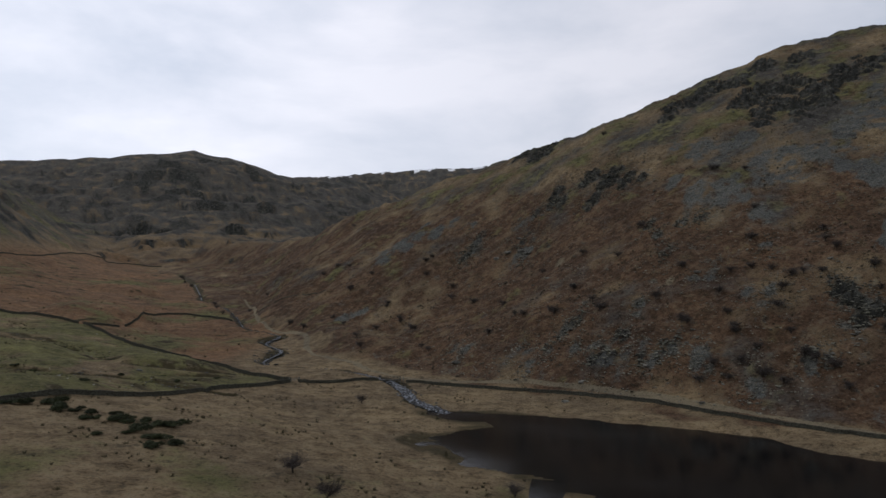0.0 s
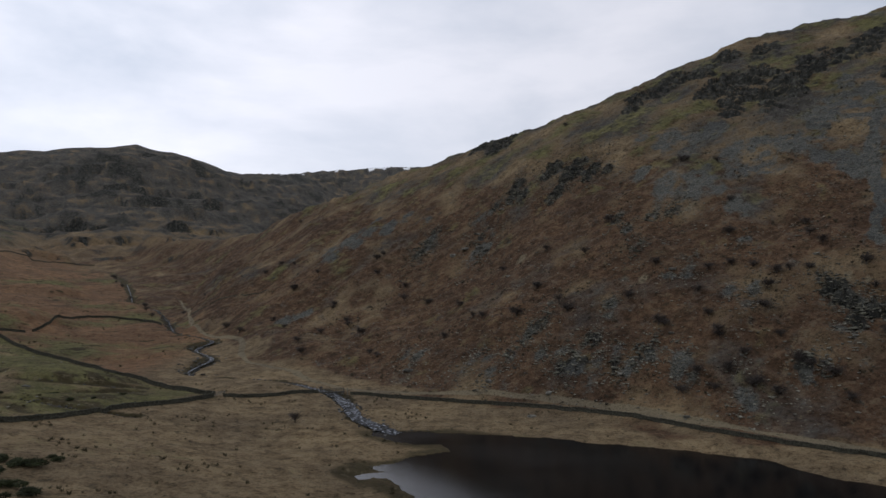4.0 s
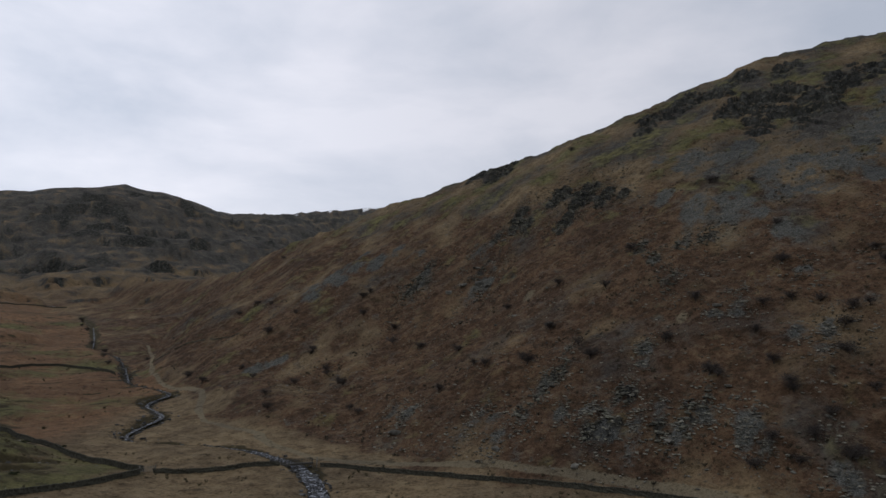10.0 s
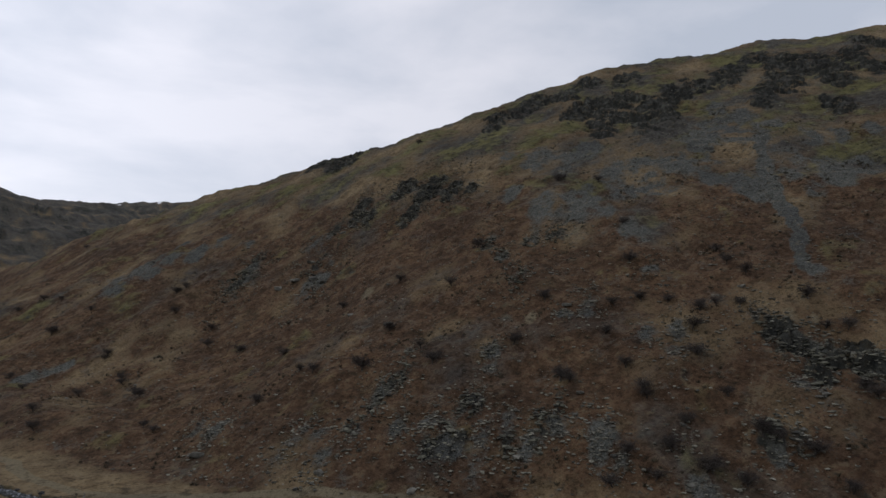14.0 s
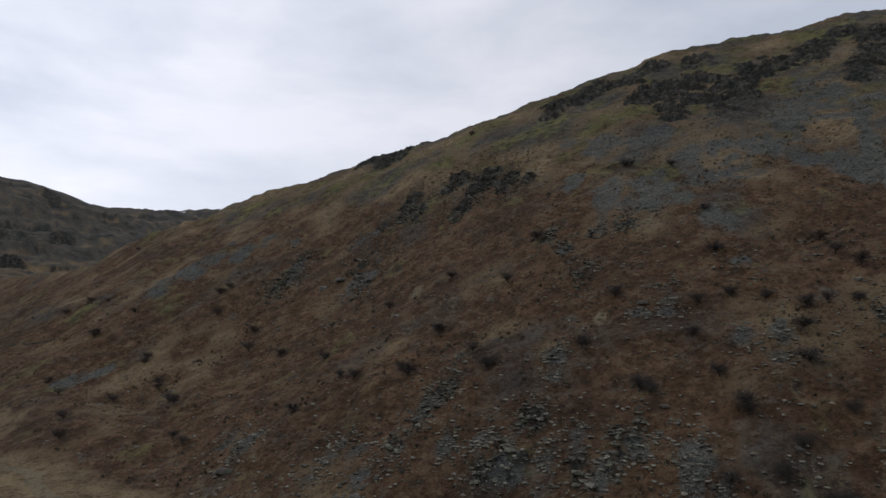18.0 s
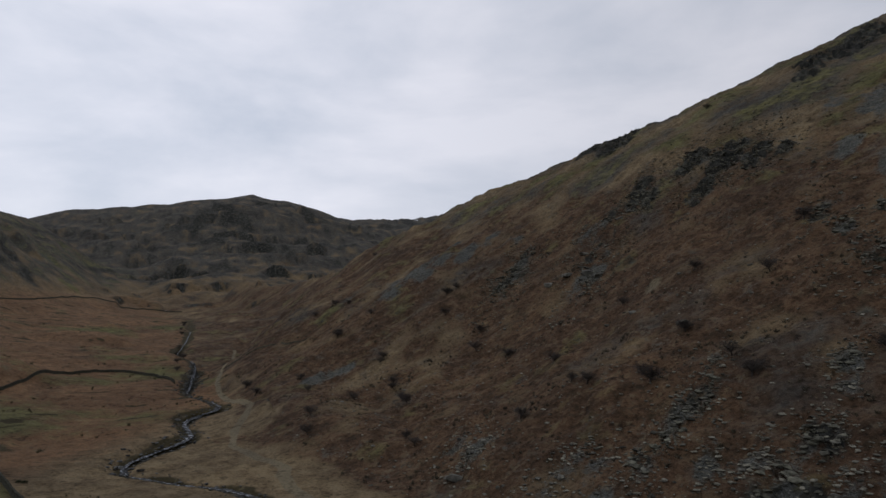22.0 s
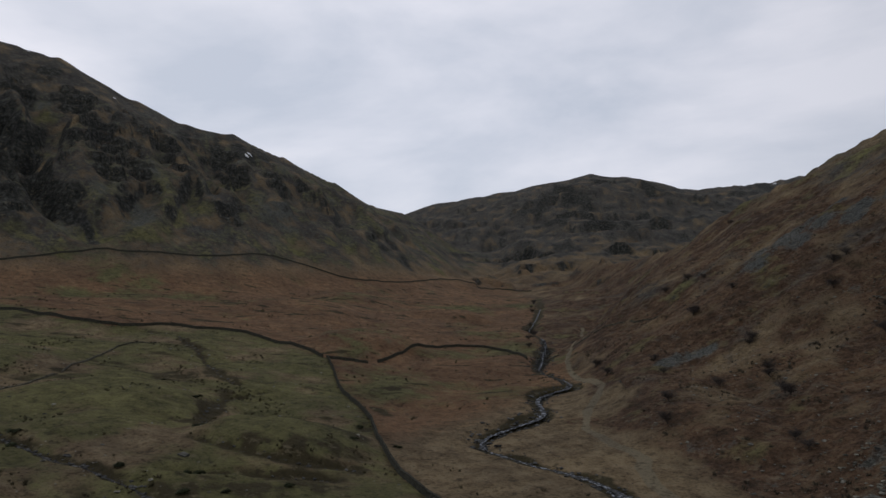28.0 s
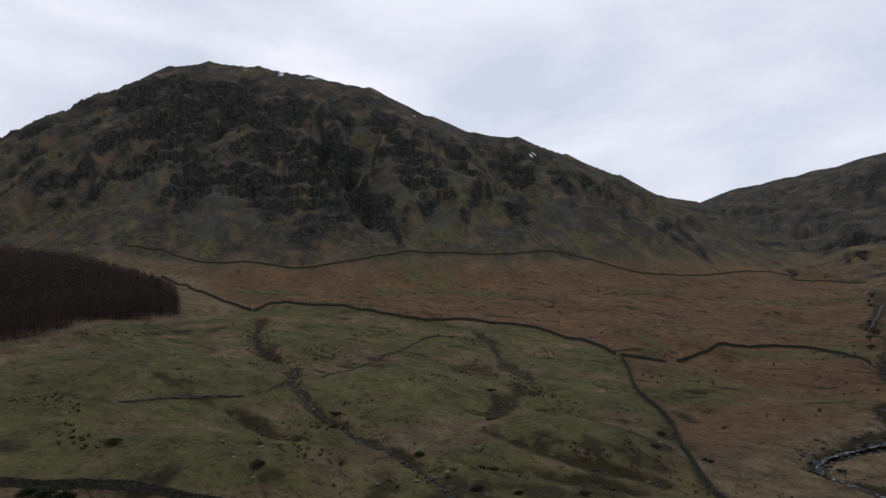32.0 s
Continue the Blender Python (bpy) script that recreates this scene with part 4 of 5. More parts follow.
def resample(line, gap):
    p = np.array([q[:2] for q in line], float)
    # one round of corner cutting keeps bends soft
    cut = [p[0]]
    for a, b in zip(p[:-1], p[1:]):
        cut += [a * 0.75 + b * 0.25, a * 0.25 + b * 0.75]
    p = np.array(cut + [p[-1]])
    s = np.r_[0, np.cumsum(np.hypot(*np.diff(p, axis=0).T))]
    t = np.linspace(0, s[-1], max(2, int(s[-1] / gap)))
    return np.stack([np.interp(t, s, p[:, 0]), np.interp(t, s, p[:, 1])], 1)


def ribbon(name, line, widths, lift, material, gap=1.2):
    p = resample(line, gap)
    d = np.gradient(p, axis=0)
    d /= np.hypot(d[:, 0], d[:, 1])[:, None]
    side = np.stack([d[:, 1], -d[:, 0]], 1)
    w = np.interp(np.linspace(0, 1, len(p)), np.linspace(0, 1, len(widths)), widths) * (1 + 0.35 * rough(p[:, 0], p[:, 1], 7, 2, 61))
    z = z_many(p)
    z = np.maximum(np.maximum(np.convolve(np.pad(z, 4, "edge"), np.ones(9) / 9, "valid") + lift, z + 0.5 * lift), 0.03)
    rows = [np.c_[p + side * (w * f)[:, None], z + 0.12 * rough(p[:, 0] + 31 * f, p[:, 1], 1.6, 2, 62)] for f in (-0.5, -0.17, 0.17, 0.5)]
    n = len(p)
    v = np.concatenate(rows)
    q = [(c * n + a, (c + 1) * n + a, (c + 1) * n + a + 1, c * n + a + 1) for c in range(3) for a in range(n - 1)]
    return mesh_from(name, v, q, material)


tagged(new("water", ribbon("stream", [p[:2] for p in STREAM[1:30]], (4.4, 4.2, 3.0, 2.2, 2.0, 2.8, 2.8, 2.0, 1.7, 1.5, 1.3, 1.1, 1.0, 0.9, 0.8, 0.7), 0.3, M_BECK)),
       "rocky white-flecked stream winding down the valley", "stream", kind="structure")
tagged(new("water", ribbon("beck", [p[:2] for p in BECK[2:]], (0.35, 0.4, 0.4, 0.45), 0.04, M_RILL)), "narrow dark beck running through the green pasture", "stream", kind="structure")


M_FOAM = simple("white water", (0.04, 0.045, 0.05), (0.5, 0.52, 0.55), 0.7, 0.7, 0.5, 0.3)
tagged(new("water", ribbon("waterfall", [(-376, 817), (-371, 814), (-367, 813), (-362, 811)], (0.8, 5, 3.0, 4.5, 0.8), 3.0, M_FOAM)), "small white waterfall at the valley's head", "waterfall", kind="structure")


# ---------------------------------------------------------------- dry stone walls
def part(name, me, parent, label=""):
    ob = new(name, me)
    ob.parent = parent
    return tagged(ob, label)


BOX = np.array([(-1, -1, -1), (1, -1, -1), (1, 1, -1), (-1, 1, -1), (-1, -1, 1), (1, -1, 1), (1, 1, 1), (-1, 1, 1)], float) * 0.5
BOX_FACES = np.array([(0, 3, 2, 1), (4, 5, 6, 7), (0, 1, 5, 4), (1, 2, 6, 5), (2, 3, 7, 6), (3, 0, 4, 7)])
rng = np.random.default_rng(7)


def turn_z(a):
    return np.array([(math.cos(a), -math.sin(a), 0), (math.sin(a), math.cos(a), 0), (0, 0, 1)])


def stone_wall(line, tall, thick, label, gaps=0.0, coped=True, material=None):
    material = material or M_WALL
    p = resample(line, 0.9)
    d = np.gradient(p, axis=0)
    d /= np.hypot(d[:, 0], d[:, 1])[:, None]
    side = np.stack([d[:, 1], -d[:, 0]], 1)
    z = z_many(p)
    h = tall * (1 + 0.18 * rough(p[:, 0], p[:, 1], 5, 3, 71))
    if gaps:
        h = h * np.clip(0.25 + 1.6 * step(gaps - 0.25, gaps + 0.25, rough(p[:, 0], p[:, 1], 9, 2, 72) + 0.4), 0.15, 1)
    n = len(p)
    rows = []
    for f, up in ((-0.62, -0.5), (-0.56, 0.02), (-0.47, 0.5), (-0.36, 1.0), (0.36, 1.0), (0.47, 0.5), (0.56, 0.02), (0.62, -0.5)):
        off = thick * f + 0.09 * rng.standard_normal(n) * (up > 0)
        rows.append(np.c_[p + side * off[:, None], z + (h * up if up > 0 else np.full(n, up)) + 0.05 * rng.standard_normal(n)])
    v = np.concatenate(rows)
    up = h > (0.42 * tall if gaps else 0)
    q = [(c * n + a, c * n + a + 1, (c + 1) * n + a + 1, (c + 1) * n + a) for c in range(7) for a in range(n - 1) if up[a] or up[a + 1]]
    q += [(e, 3 * n + e, 4 * n + e, 7 * n + e) if e else (7 * n, 4 * n, 3 * n, 0) for e in (0, n - 1)]
    top = tagged(new("drystone_wall"), label, "wall", "dry stone walls")
    top.location = (*p[n // 2], z[n // 2])
    at = Matrix.Translation(top.location).inverted()
    courses = part("courses", mesh_from("courses", v, q, material, False), top)
    courses.matrix_parent_inverse = at
    if coped:
        vs, fs = [], []
        for a in range(0, n - 1):
            for t in (0.0, 0.5):
                c = p[a] * (1 - t) + p[a + 1] * t
                r = turn_z(math.atan2(d[a, 1], d[a, 0]) + rng.normal(0, 0.15))
                b = (BOX + rng.normal(0, 0.07, (8, 3))) * (0.36, thick * 0.8, 0.34 + 0.16 * rng.random())
                fs.append(BOX_FACES + 8 * len(vs))
                vs.append(b @ r.T + (*c, z[a] * (1 - t) + z[a + 1] * t + h[a] + 0.1))
        cope = part("coping", mesh_from("coping", np.concatenate(vs), np.concatenate(fs), material, False), top, "row of upright coping stones")
        cope.matrix_parent_inverse = at
    return top


stone_wall(WALL_SHORE, 0.8, 0.5, "long dark dry stone wall along the lakeside track")
stone_wall(WALL_BRIDGE, 0.85, 0.5, "dark dry stone wall between gateway and footbridge")
stone_wall(WALL_LEFT, 0.95, 0.55, "dark dry stone wall below the green pasture")
stone_wall(WALL_FIELD, 1.05, 0.55, "dark dry stone wall between green pasture and brown moor")
stone_wall(WALL_TOP, 1.0, 0.55, "dark dry stone wall along the head of the pasture")
stone_wall(WALL_WOOD, 1.0, 0.55, "dry stone wall running up beside the larch plantation")
stone_wall(WALL_MID, 0.9, 0.5, "dark dry stone wall curving over brown moor to the stream")
stone_wall(WALL_FAR, 1.1, 0.6, "far dry stone wall along the mountain's foot", coped=False)
stone_wall(WALL_STUB, 0.9, 0.5, "short stub of dry stone wall by the gap")
stone_wall(WALL_RISE, 0.55, 0.45, "tumbled dry stone wall climbing the bracken slope from the stream", gaps=0.3, coped=False, material=M_RUBBLE)
stone_wall(WALL_RUIN_UP, 0.5, 0.45, "broken-down low stone wall climbing a green knoll", gaps=0.12, coped=False, material=M_RUBBLE)
stone_wall(WALL_RUIN, 0.5, 0.45, "broken-down low stone wall across the green pasture", gaps=0.12, coped=False, material=M_RUBBLE)


# ---------------------------------------------------------------- stones
def rock_shape(r, flat=0.5, jag=0.34):
    """A rough angular stone about 1 across: vertices and triangles."""
    g = (1 + 5 ** 0.5) / 2
    v = np.array([(-1, g, 0), (1, g, 0), (-1, -g, 0), (1, -g, 0), (0, -1, g), (0, 1, g), (0, -1, -g), (0, 1, -g), (g, 0, -1), (g, 0, 1), (-g, 0, -1), (-g, 0, 1)], float) / 3.6
    f = np.array([(0, 11, 5), (0, 5, 1), (0, 1, 7), (0, 7, 10), (0, 10, 11), (1, 5, 9), (5, 11, 4), (11, 10, 2), (10, 7, 6), (7, 1, 8),
                  (3, 9, 4), (3, 4, 2), (3, 2, 6), (3, 6, 8), (3, 8, 9), (4, 9, 5), (2, 4, 11), (6, 2, 10), (8, 6, 7), (9, 8, 1)])
    v = v * (1 + r.normal(0, jag, (12, 1))) * (1 + 0.3 * r.random(), 1, flat)
    return v @ turn_z(r.random() * 6.28).T, f


SHAPES = [rock_shape(rng) for _ in range(24)]


def stone_field(name, xy, sizes, material, label, category, lift=0.0):
    """Many loose stones as one mesh, each set into the slope."""
    z = z_many(xy)
    vs, fs = [], []
    for n, ((x, y), s) in enumerate(zip(xy, sizes)):
        v, f = SHAPES[n % 24]
        vs.append(v @ turn_z(n * 2.4).T * s + (x, y, z[n] + 0.12 * s + lift))
        fs.append(f + 12 * n)
    return tagged(new(name, mesh_from(name, np.concatenate(vs), np.concatenate(fs), material, False)), label, category, kind="stuff")


def scatter(count, box, keep, seed):
    """Random places in a box of the plan, kept by a weight from 0 to 1."""
    r = np.random.default_rng(seed)
    x, y = r.uniform(box[0], box[1], count), r.uniform(box[2], box[3], count)
    w = keep(x, y)
    ok = r.random(count) < w
    return np.c_[x[ok], y[ok]], r


def scree_weight(x, y):
    return np.where(on_hill(x, y), spots(x, y, SCREES + LOW_CRAGS, 0.8, **HILL_IN_VIEW) * np.clip(0.6 + 1.2 * rough(x, y, 9, 3, 83), 0, 1), 0.0)


xy, r = scatter(60000, (-90, 270, 180, 460), scree_weight, 3)
stone_field("scree", xy[:11000], 0.3 + 1.1 * r.random(11000) ** 3, M_SCREE, "grey scree of broken slate on the fellside", "scree")
xy, r = scatter(80000, (-90, 270, 180, 460), lambda x, y: np.where(on_hill(x, y), 0.16 + 0.6 * step(0.0, 0.4, rough(x, y, 24, 3, 81)), 0.0) * step(420, 200, y - 0.2 * x), 4)
stone_field("scattered_stones", xy[:15000], 0.2 + 0.7 * r.random(15000) ** 3, M_STREWN, "pale stones strewn among the bracken", "stones")
p = resample(STREAM[:27], 0.22)
r = np.random.default_rng(5)
stone_field("stream_stones", p + r.normal(0, 2.3, p.shape), 0.3 + 0.9 * r.random(len(p)) ** 3, M_WETROCK, "wet grey cobbles in and beside the stream", "stones", 0.1)
p = np.concatenate([resample(BECK[1:], 0.4)] + [resample(line, 1.6) for line in DITCHES])
stone_field("beck_stones", p + r.normal(0, 0.6, p.shape), 0.2 + 0.75 * r.random(len(p)) ** 2, M_WETROCK, "dark grey stones choking the pasture beck", "stones")
xy, r = scatter(9000, (-260, -60, 130, 320), lambda x, y: np.where(inside(x, y, FIELD), 0.05 + 0.2 * step(6, 2, distance(x, y, BECK)), 0.0), 6)
stone_field("field_stones", xy, 0.3 + 0.7 * r.random(len(xy)) ** 3, M_STREWN, "pale stones lying about the pasture and its beck", "stones")
xy, r = scatter(90000, (-20, 200, 185, 480), lambda x, y: np.where(on_hill(x, y), spots(x, y, CRAGS + LOW_CRAGS, 0.5, **HILL_IN_VIEW), 0.0), 8)
n = min(len(xy), 9000)
stone_field("crag_blocks", xy[:n], 0.35 + 1.3 * r.random(n) ** 3, simple("crag rock", (0.018, 0.018, 0.013), (0.125, 0.121, 0.094), 0.9, 0.95, 0.8, 0.2, 0.0, 0.6), "grey-green broken blocks of the crags", "rocks", -0.05)
wide = [(x, y, 2.0 * k) for x, y, k in SCREES + CRAGS + LOW_CRAGS]
xy, r = scatter(150000, (-30, 200, 185, 420), lambda x, y: np.where(on_hill(x, y), spots(x, y, wide, 0.9, **HILL_IN_VIEW) * np.clip(0.45 + 1.4 * rough(x, y, 7, 3, 84), 0.05, 1), 0.0), 18)
n = min(len(xy), 14000)
stone_field("rubble", xy[:n], 0.25 + 0.75 * r.random(n) ** 3, simple("rubble stone", (0.042, 0.04, 0.031), (0.17, 0.16, 0.128), 1.6, 0.95, 0.7, 0.12, 0.0, 0.6), "small grey rubble spilt below the crags", "stones")

BOULDERS = [(6, 272, 3.4), (44, 368, 4.2), (38, 373, 3.6), (31, 373, 3.8), (48, 362, 3.2), (45, 382, 3.0), (59, 294, 3.2), (51, 317, 2.0), (102, 259, 2.4), (88, 229, 2.0), (128, 200, 2.2),
            (45, 323, 1.8), (48, 226, 2.2), (32, 242, 2.0), (69, 221, 2.0), (79, 198, 1.6), (40, 214, 2.0), (60, 389, 2.6), (64, 391, 2.2), (-102, 219, 1.8), (141, 236, 1.8)]


def boulder(x, y, s, n):
    bm = bmesh.new()
    bmesh.ops.create_icosphere(bm, subdivisions=2, radius=0.5)
    for v in bm.verts:
        k = noise.noise(v.co * 2.1 + Vector((n * 3.1, 0, 0)))
        v.co *= 1 + 0.8 * k
        # split faces: cut off flat, as slate breaks
        v.co.z = min(v.co.z * 0.55, 0.17 + 0.1 * v.co.x)
        v.co.x = max(v.co.x, -0.34) * 1.35
        v.co.y = min(v.co.y, 0.33)
    me = bpy.data.meshes.new("boulder")
    bm.to_mesh(me)
    bm.free()
    me.materials.append(M_STONE)
    ob = tagged(new("boulder", me), "pale lichened boulder lying in bracken on the fellside", "boulder", "boulders on the fellside")
    ob.matrix_world = pose(x, y, z_at(x, y) + 0.1 * s, rng.normal(0, 8), rng.normal(0, 8), rng.random() * 360) @ Matrix.Scale(s, 4)


for n, (x, y, s) in enumerate(BOULDERS):
    boulder(x, y, s, n)
xy, r = scatter(6000, (-60, 160, 190, 400), lambda x, y: np.where(on_hill(x, y), 0.1 + 0.9 * spots(x, y, SCREES, 0.8, **HILL_IN_VIEW), 0.0), 14)
for n, (x, y) in enumerate(xy[:90]):
    boulder(x, y, 0.7 + 0.7 * r.random() ** 2, n)


# ---------------------------------------------------------------- trees and bushes
def stick(vs, fs, a, b, ra, rb):
    """A three-sided tapering stick from a to b."""
    a, b = np.asarray(a, float), np.asarray(b, float)
    w = b - a
    w = w / (np.linalg.norm(w) + 1e-9)
    u = np.cross(w, (0.3, 0.9, 0.2))
    u /= np.linalg.norm(u)
    v = np.cross(w, u)
    o = 6 * len(vs)
    ring = [math.cos(t) * u + math.sin(t) * v for t in (0, 2.1, 4.2)]
    vs.append(np.array([a + c * ra for c in ring] + [b + c * rb for c in ring]))
    fs.append(np.array([(0, 1, 4, 3), (1, 2, 5, 4), (2, 0, 3, 5)]) + o)


def sticks_mesh(name, vs, fs, material):
    return mesh_from(name, np.concatenate(vs), np.concatenate(fs), material)


def thorn_meshes(seed):
    """Trunk, limbs and twig crown of a wind-bent bare thorn tree, about 1 high."""
    r = np.random.default_rng(seed)
    tv, tf, cv, cf = [], [], [], []
    lean = r.normal(0, 0.12, 2)
    knee = np.array([lean[0] * 0.5, lean[1] * 0.5, 0.16])
    fork = np.array([lean[0], lean[1], 0.32])
    stick(tv, tf, (0, 0, -0.06), knee, 0.05, 0.042)
    stick(tv, tf, knee, fork, 0.042, 0.032)
    for n in range(9):
        a = n * 2.4 + r.normal(0, 0.3)
        tilt = 0.25 + 0.75 * r.random()
        way = np.array([math.cos(a) * tilt, math.sin(a) * tilt, 0.75])
        start = knee + (fork - knee) * r.random()
        mid = start + way * 0.26
        end = mid + (way + r.normal(0, 0.25, 3)) * 0.24
        stick(tv, tf, start, mid, 0.024, 0.016)
        stick(tv, tf, mid, end, 0.016, 0.008)
        for m in range(16):
            t = r.random()
            base = start + (mid - start) * (0.4 + 0.6 * t) if r.random() < 0.4 else mid + (end - mid) * t
            w = way * 0.4 + r.normal(0, 0.55, 3) + (0, 0, 0.15)
            tip = base + w * 0.24
            stick(cv, cf, base, tip, 0.005, 0.003)
            for q in range(9):
                s = base + (tip - base) * r.uniform(0.3, 1)
                stick(cv, cf, s, s + (w * 0.5 + r.normal(0, 0.5, 3)) * 0.19, 0.0032, 0.0014)
    return sticks_mesh("trunk", tv, tf, M_BARK), sticks_mesh("crown", cv, cf, M_TWIG)


THORNS = [thorn_meshes(100 + n) for n in range(6)]


def planted(name, label, category, group, x, y, size, wide, meshes, names, seed):
    r = random.Random(seed)
    top = tagged(new(name), label, category, group)
    top.matrix_world = pose(x, y, z_at(x, y) - 0.05, 0, 0, r.random() * 360) @ Matrix.Diagonal((size * wide, size * wide, size, 1))
    for key, me in zip(names, meshes):
        part(key, me, top)
    return top


SLOPE_THORNS = [(98.3, 265.4), (102.1, 240.6), (125.4, 263.3), (134, 229.1), (129.2, 231.6), (119.9, 229.8), (126.5, 234.5), (123.2, 243.6), (112.3, 251), (119, 248.8), (145.7, 239.2),
                (145.8, 246.6), (150.6, 256.4), (135.9, 283.1), (141.2, 331), (138.1, 332.5), (100.6, 229.2), (99.1, 221.3), (99.1, 219.3), (115.1, 221.3), (85.9, 234.3), (87, 232.3),
                (83.3, 254.1), (63.1, 261.1), (46.9, 273.8), (46.1, 279.8), (28.8, 317.6), (5.3, 357.7), (31.9, 289.1), (35.1, 286.3), (19.6, 285.6), (-6.7, 297.4), (-9.8, 301.9),
                (-39.5, 312.2), (5.6, 373.7), (-32.3, 378.9), (-23.4, 354.2), (-15.9, 332.3), (68.3, 319.1), (50.2, 329.4)]
SPUR_THORNS = [(58.8, 291.1), (63.1, 271.9), (111.7, 449.2), (90.6, 404.8), (-78.4, 573.2), (-84.4, 455.6), (-58.3, 406.5), (134.9, 194.1), (134.1, 196.3), (144.1, 213.7), (146.6, 209.9),
               (112.1, 196.4), (110.7, 199.1), (115.2, 191.8), (95.1, 205.9), (97.7, 199.6), (98.4, 198.6), (88.6, 202.6), (86.9, 208.9), (81.5, 205.7), (114.6, 183.6), (102.4, 194.2),
               (147.2, 220.9), (-6.8, 411.1), (-9.6, 393), (-35.4, 348.3), (-64.5, 450.4), (-55, 358.8), (15.3, 343.7), (80.7, 296.8), (95.4, 312.1), (150.3, 319.9), (113.1, 210.5),
               (100.7, 209.5)]
GLEN_THORNS = [(-268, 663), (-142, 477), (-43, 325), (-93, 392), (-58, 407), (-33, 377), (-22, 349), (-14, 328), (-46, 417), (-74, 459), (-11, 410), (-64, 376), (-81, 373), (-172, 488), (-141, 522),
               (-260, 650), (-275, 680), (-190, 515), (-182, 505), (-29, 126), (-26, 209), (-20, 111), (14, 127),
               (-150, 441), (-160, 461), (-170, 482), (-200, 534), (-230, 592), (-250, 628)]
for n, (x, y) in enumerate(SLOPE_THORNS + SPUR_THORNS + GLEN_THORNS):
    r = random.Random(n)
    planted("thorn_tree", "bare grey-brown hawthorn bent by wind on the open slope", "tree", "hawthorns in the valley", x, y, 2.4 + 1.7 * r.random(), 1.1 + 0.35 * r.random(), THORNS[n % 6],
            ("trunk", "crown"), n)


def gorse_mesh(seed):
    """A rounded thicket of short spiny sprays about 1 across."""
    r = np.random.default_rng(seed)
    vs, fs = [], []
    lobes = [(r.normal(0, 0.22), r.normal(0, 0.22), 0.12 + 0.12 * r.random(), 0.2 + 0.12 * r.random()) for _ in range(6)]
    for x, y, z, s in lobes:
        for _ in range(90):
            d = r.normal(0, 1, 3)
            d /= np.linalg.norm(d)
            d[2] = abs(d[2]) * 0.9 - 0.15
            a = np.array((x, y, z)) + d * s * 0.6
            stick(vs, fs, a, a + (d + r.normal(0, 0.3, 3)) * s * 0.55, 0.035, 0.006)
    stems_v, stems_f = [], []
    for n in range(4):
        stick(stems_v, stems_f, (0, 0, -0.1), (lobes[n][0], lobes[n][1], 0.2), 0.03, 0.02)
    return sticks_mesh("stems", stems_v, stems_f, M_BARK), sticks_mesh("foliage", vs, fs, M_GORSE)


GORSE = [gorse_mesh(200 + n) for n in range(4)]
GORSE_BANK = [(-96.7, 151.1), (-92.6, 152), (-88.6, 150), (-83.5, 149), (-80.5, 149), (-77.6, 146.1), (-73.5, 147.1), (-70.5, 147.1), (-67.5, 148.1), (-63.5, 147.1), (-61.5, 148.1),
              (-60.4, 153.1), (-70.8, 133.5), (-66.7, 137.5), (-60.7, 135.6), (-58.7, 136.6), (-54.7, 133.8), (-56.8, 129.8), (-91.7, 154.1), (-98.8, 148.2), (-86.6, 147), (-76.5, 150.9),
              (-79.6, 144.1), (-65.6, 140.4)]
GORSE_FIELD = [(-180.4, 260.6), (-145.7, 249.7), (-119, 233.7), (-94.1, 216.2), (-85.3, 208.5), (-124.6, 198.2), (-97.3, 176.9), (-113.1, 157), (-81.6, 214), (-77.6, 224.5), (-109.8, 275.6),
               (-87.5, 264.9), (-102.3, 206.8), (-132.3, 201.7), (-92.7, 255.6)]
for n, (x, y) in enumerate(GORSE_BANK + GORSE_FIELD):
    r = random.Random(500 + n)
    planted("gorse_bush", "dark green gorse bush in rough pasture beside the wall", "bush", "gorse bushes", x, y, (2.4 if n < len(GORSE_BANK) else 1.5) * (0.75 + 0.6 * r.random()), 1.35,
            GORSE[n % 4], ("stems", "foliage"), n)


# ---------------------------------------------------------------- larch plantation
def larch_meshes(seed, rings=64, sprays=4, bold=1.25):
    """Straight trunk and bare down-swept branches of a larch, about 1 high."""
    r = np.random.default_rng(seed)
    tv, tf, cv, cf = [], [], [], []
    stick(tv, tf, (0, 0, -0.03), (0, 0, 0.5), 0.014, 0.009)
    stick(tv, tf, (0, 0, 0.5), (0, 0, 1.0), 0.009, 0.002)
    for n in range(rings):
        z = 0.03 + 0.96 * (n / rings)
        a, long = n * 2.4 + r.normal(0, 0.2), (1.05 - z) ** 0.5 * 0.19 + 0.03
        tip = np.array([math.cos(a) * long, math.sin(a) * long, z + r.normal(0.0, 0.02)])
        stick(cv, cf, (0, 0, z), tip, 0.003 * bold, 0.0015 * bold)
        for m in range(sprays):
            s = np.array([0, 0, z]) + (tip - (0, 0, z)) * r.uniform(0.25, 1)
            stick(cv, cf, s, s + r.normal(0, 0.035, 3) + (0, 0, 0.012), 0.0032 * bold, 0.0012 * bold)
    return sticks_mesh("trunk", tv, tf, M_BARK), sticks_mesh("crown", cv, cf, M_LARCH)


LARCHES = [larch_meshes(300 + n) for n in range(5)]
WOOD = [(-150, 92), (-208, 128), (-229, 143), (-251, 154), (-287, 173), (-309, 188), (-352, 191), (-400, 186), (-440, 150), (-440, 60), (-300, 20), (-170, 30)]
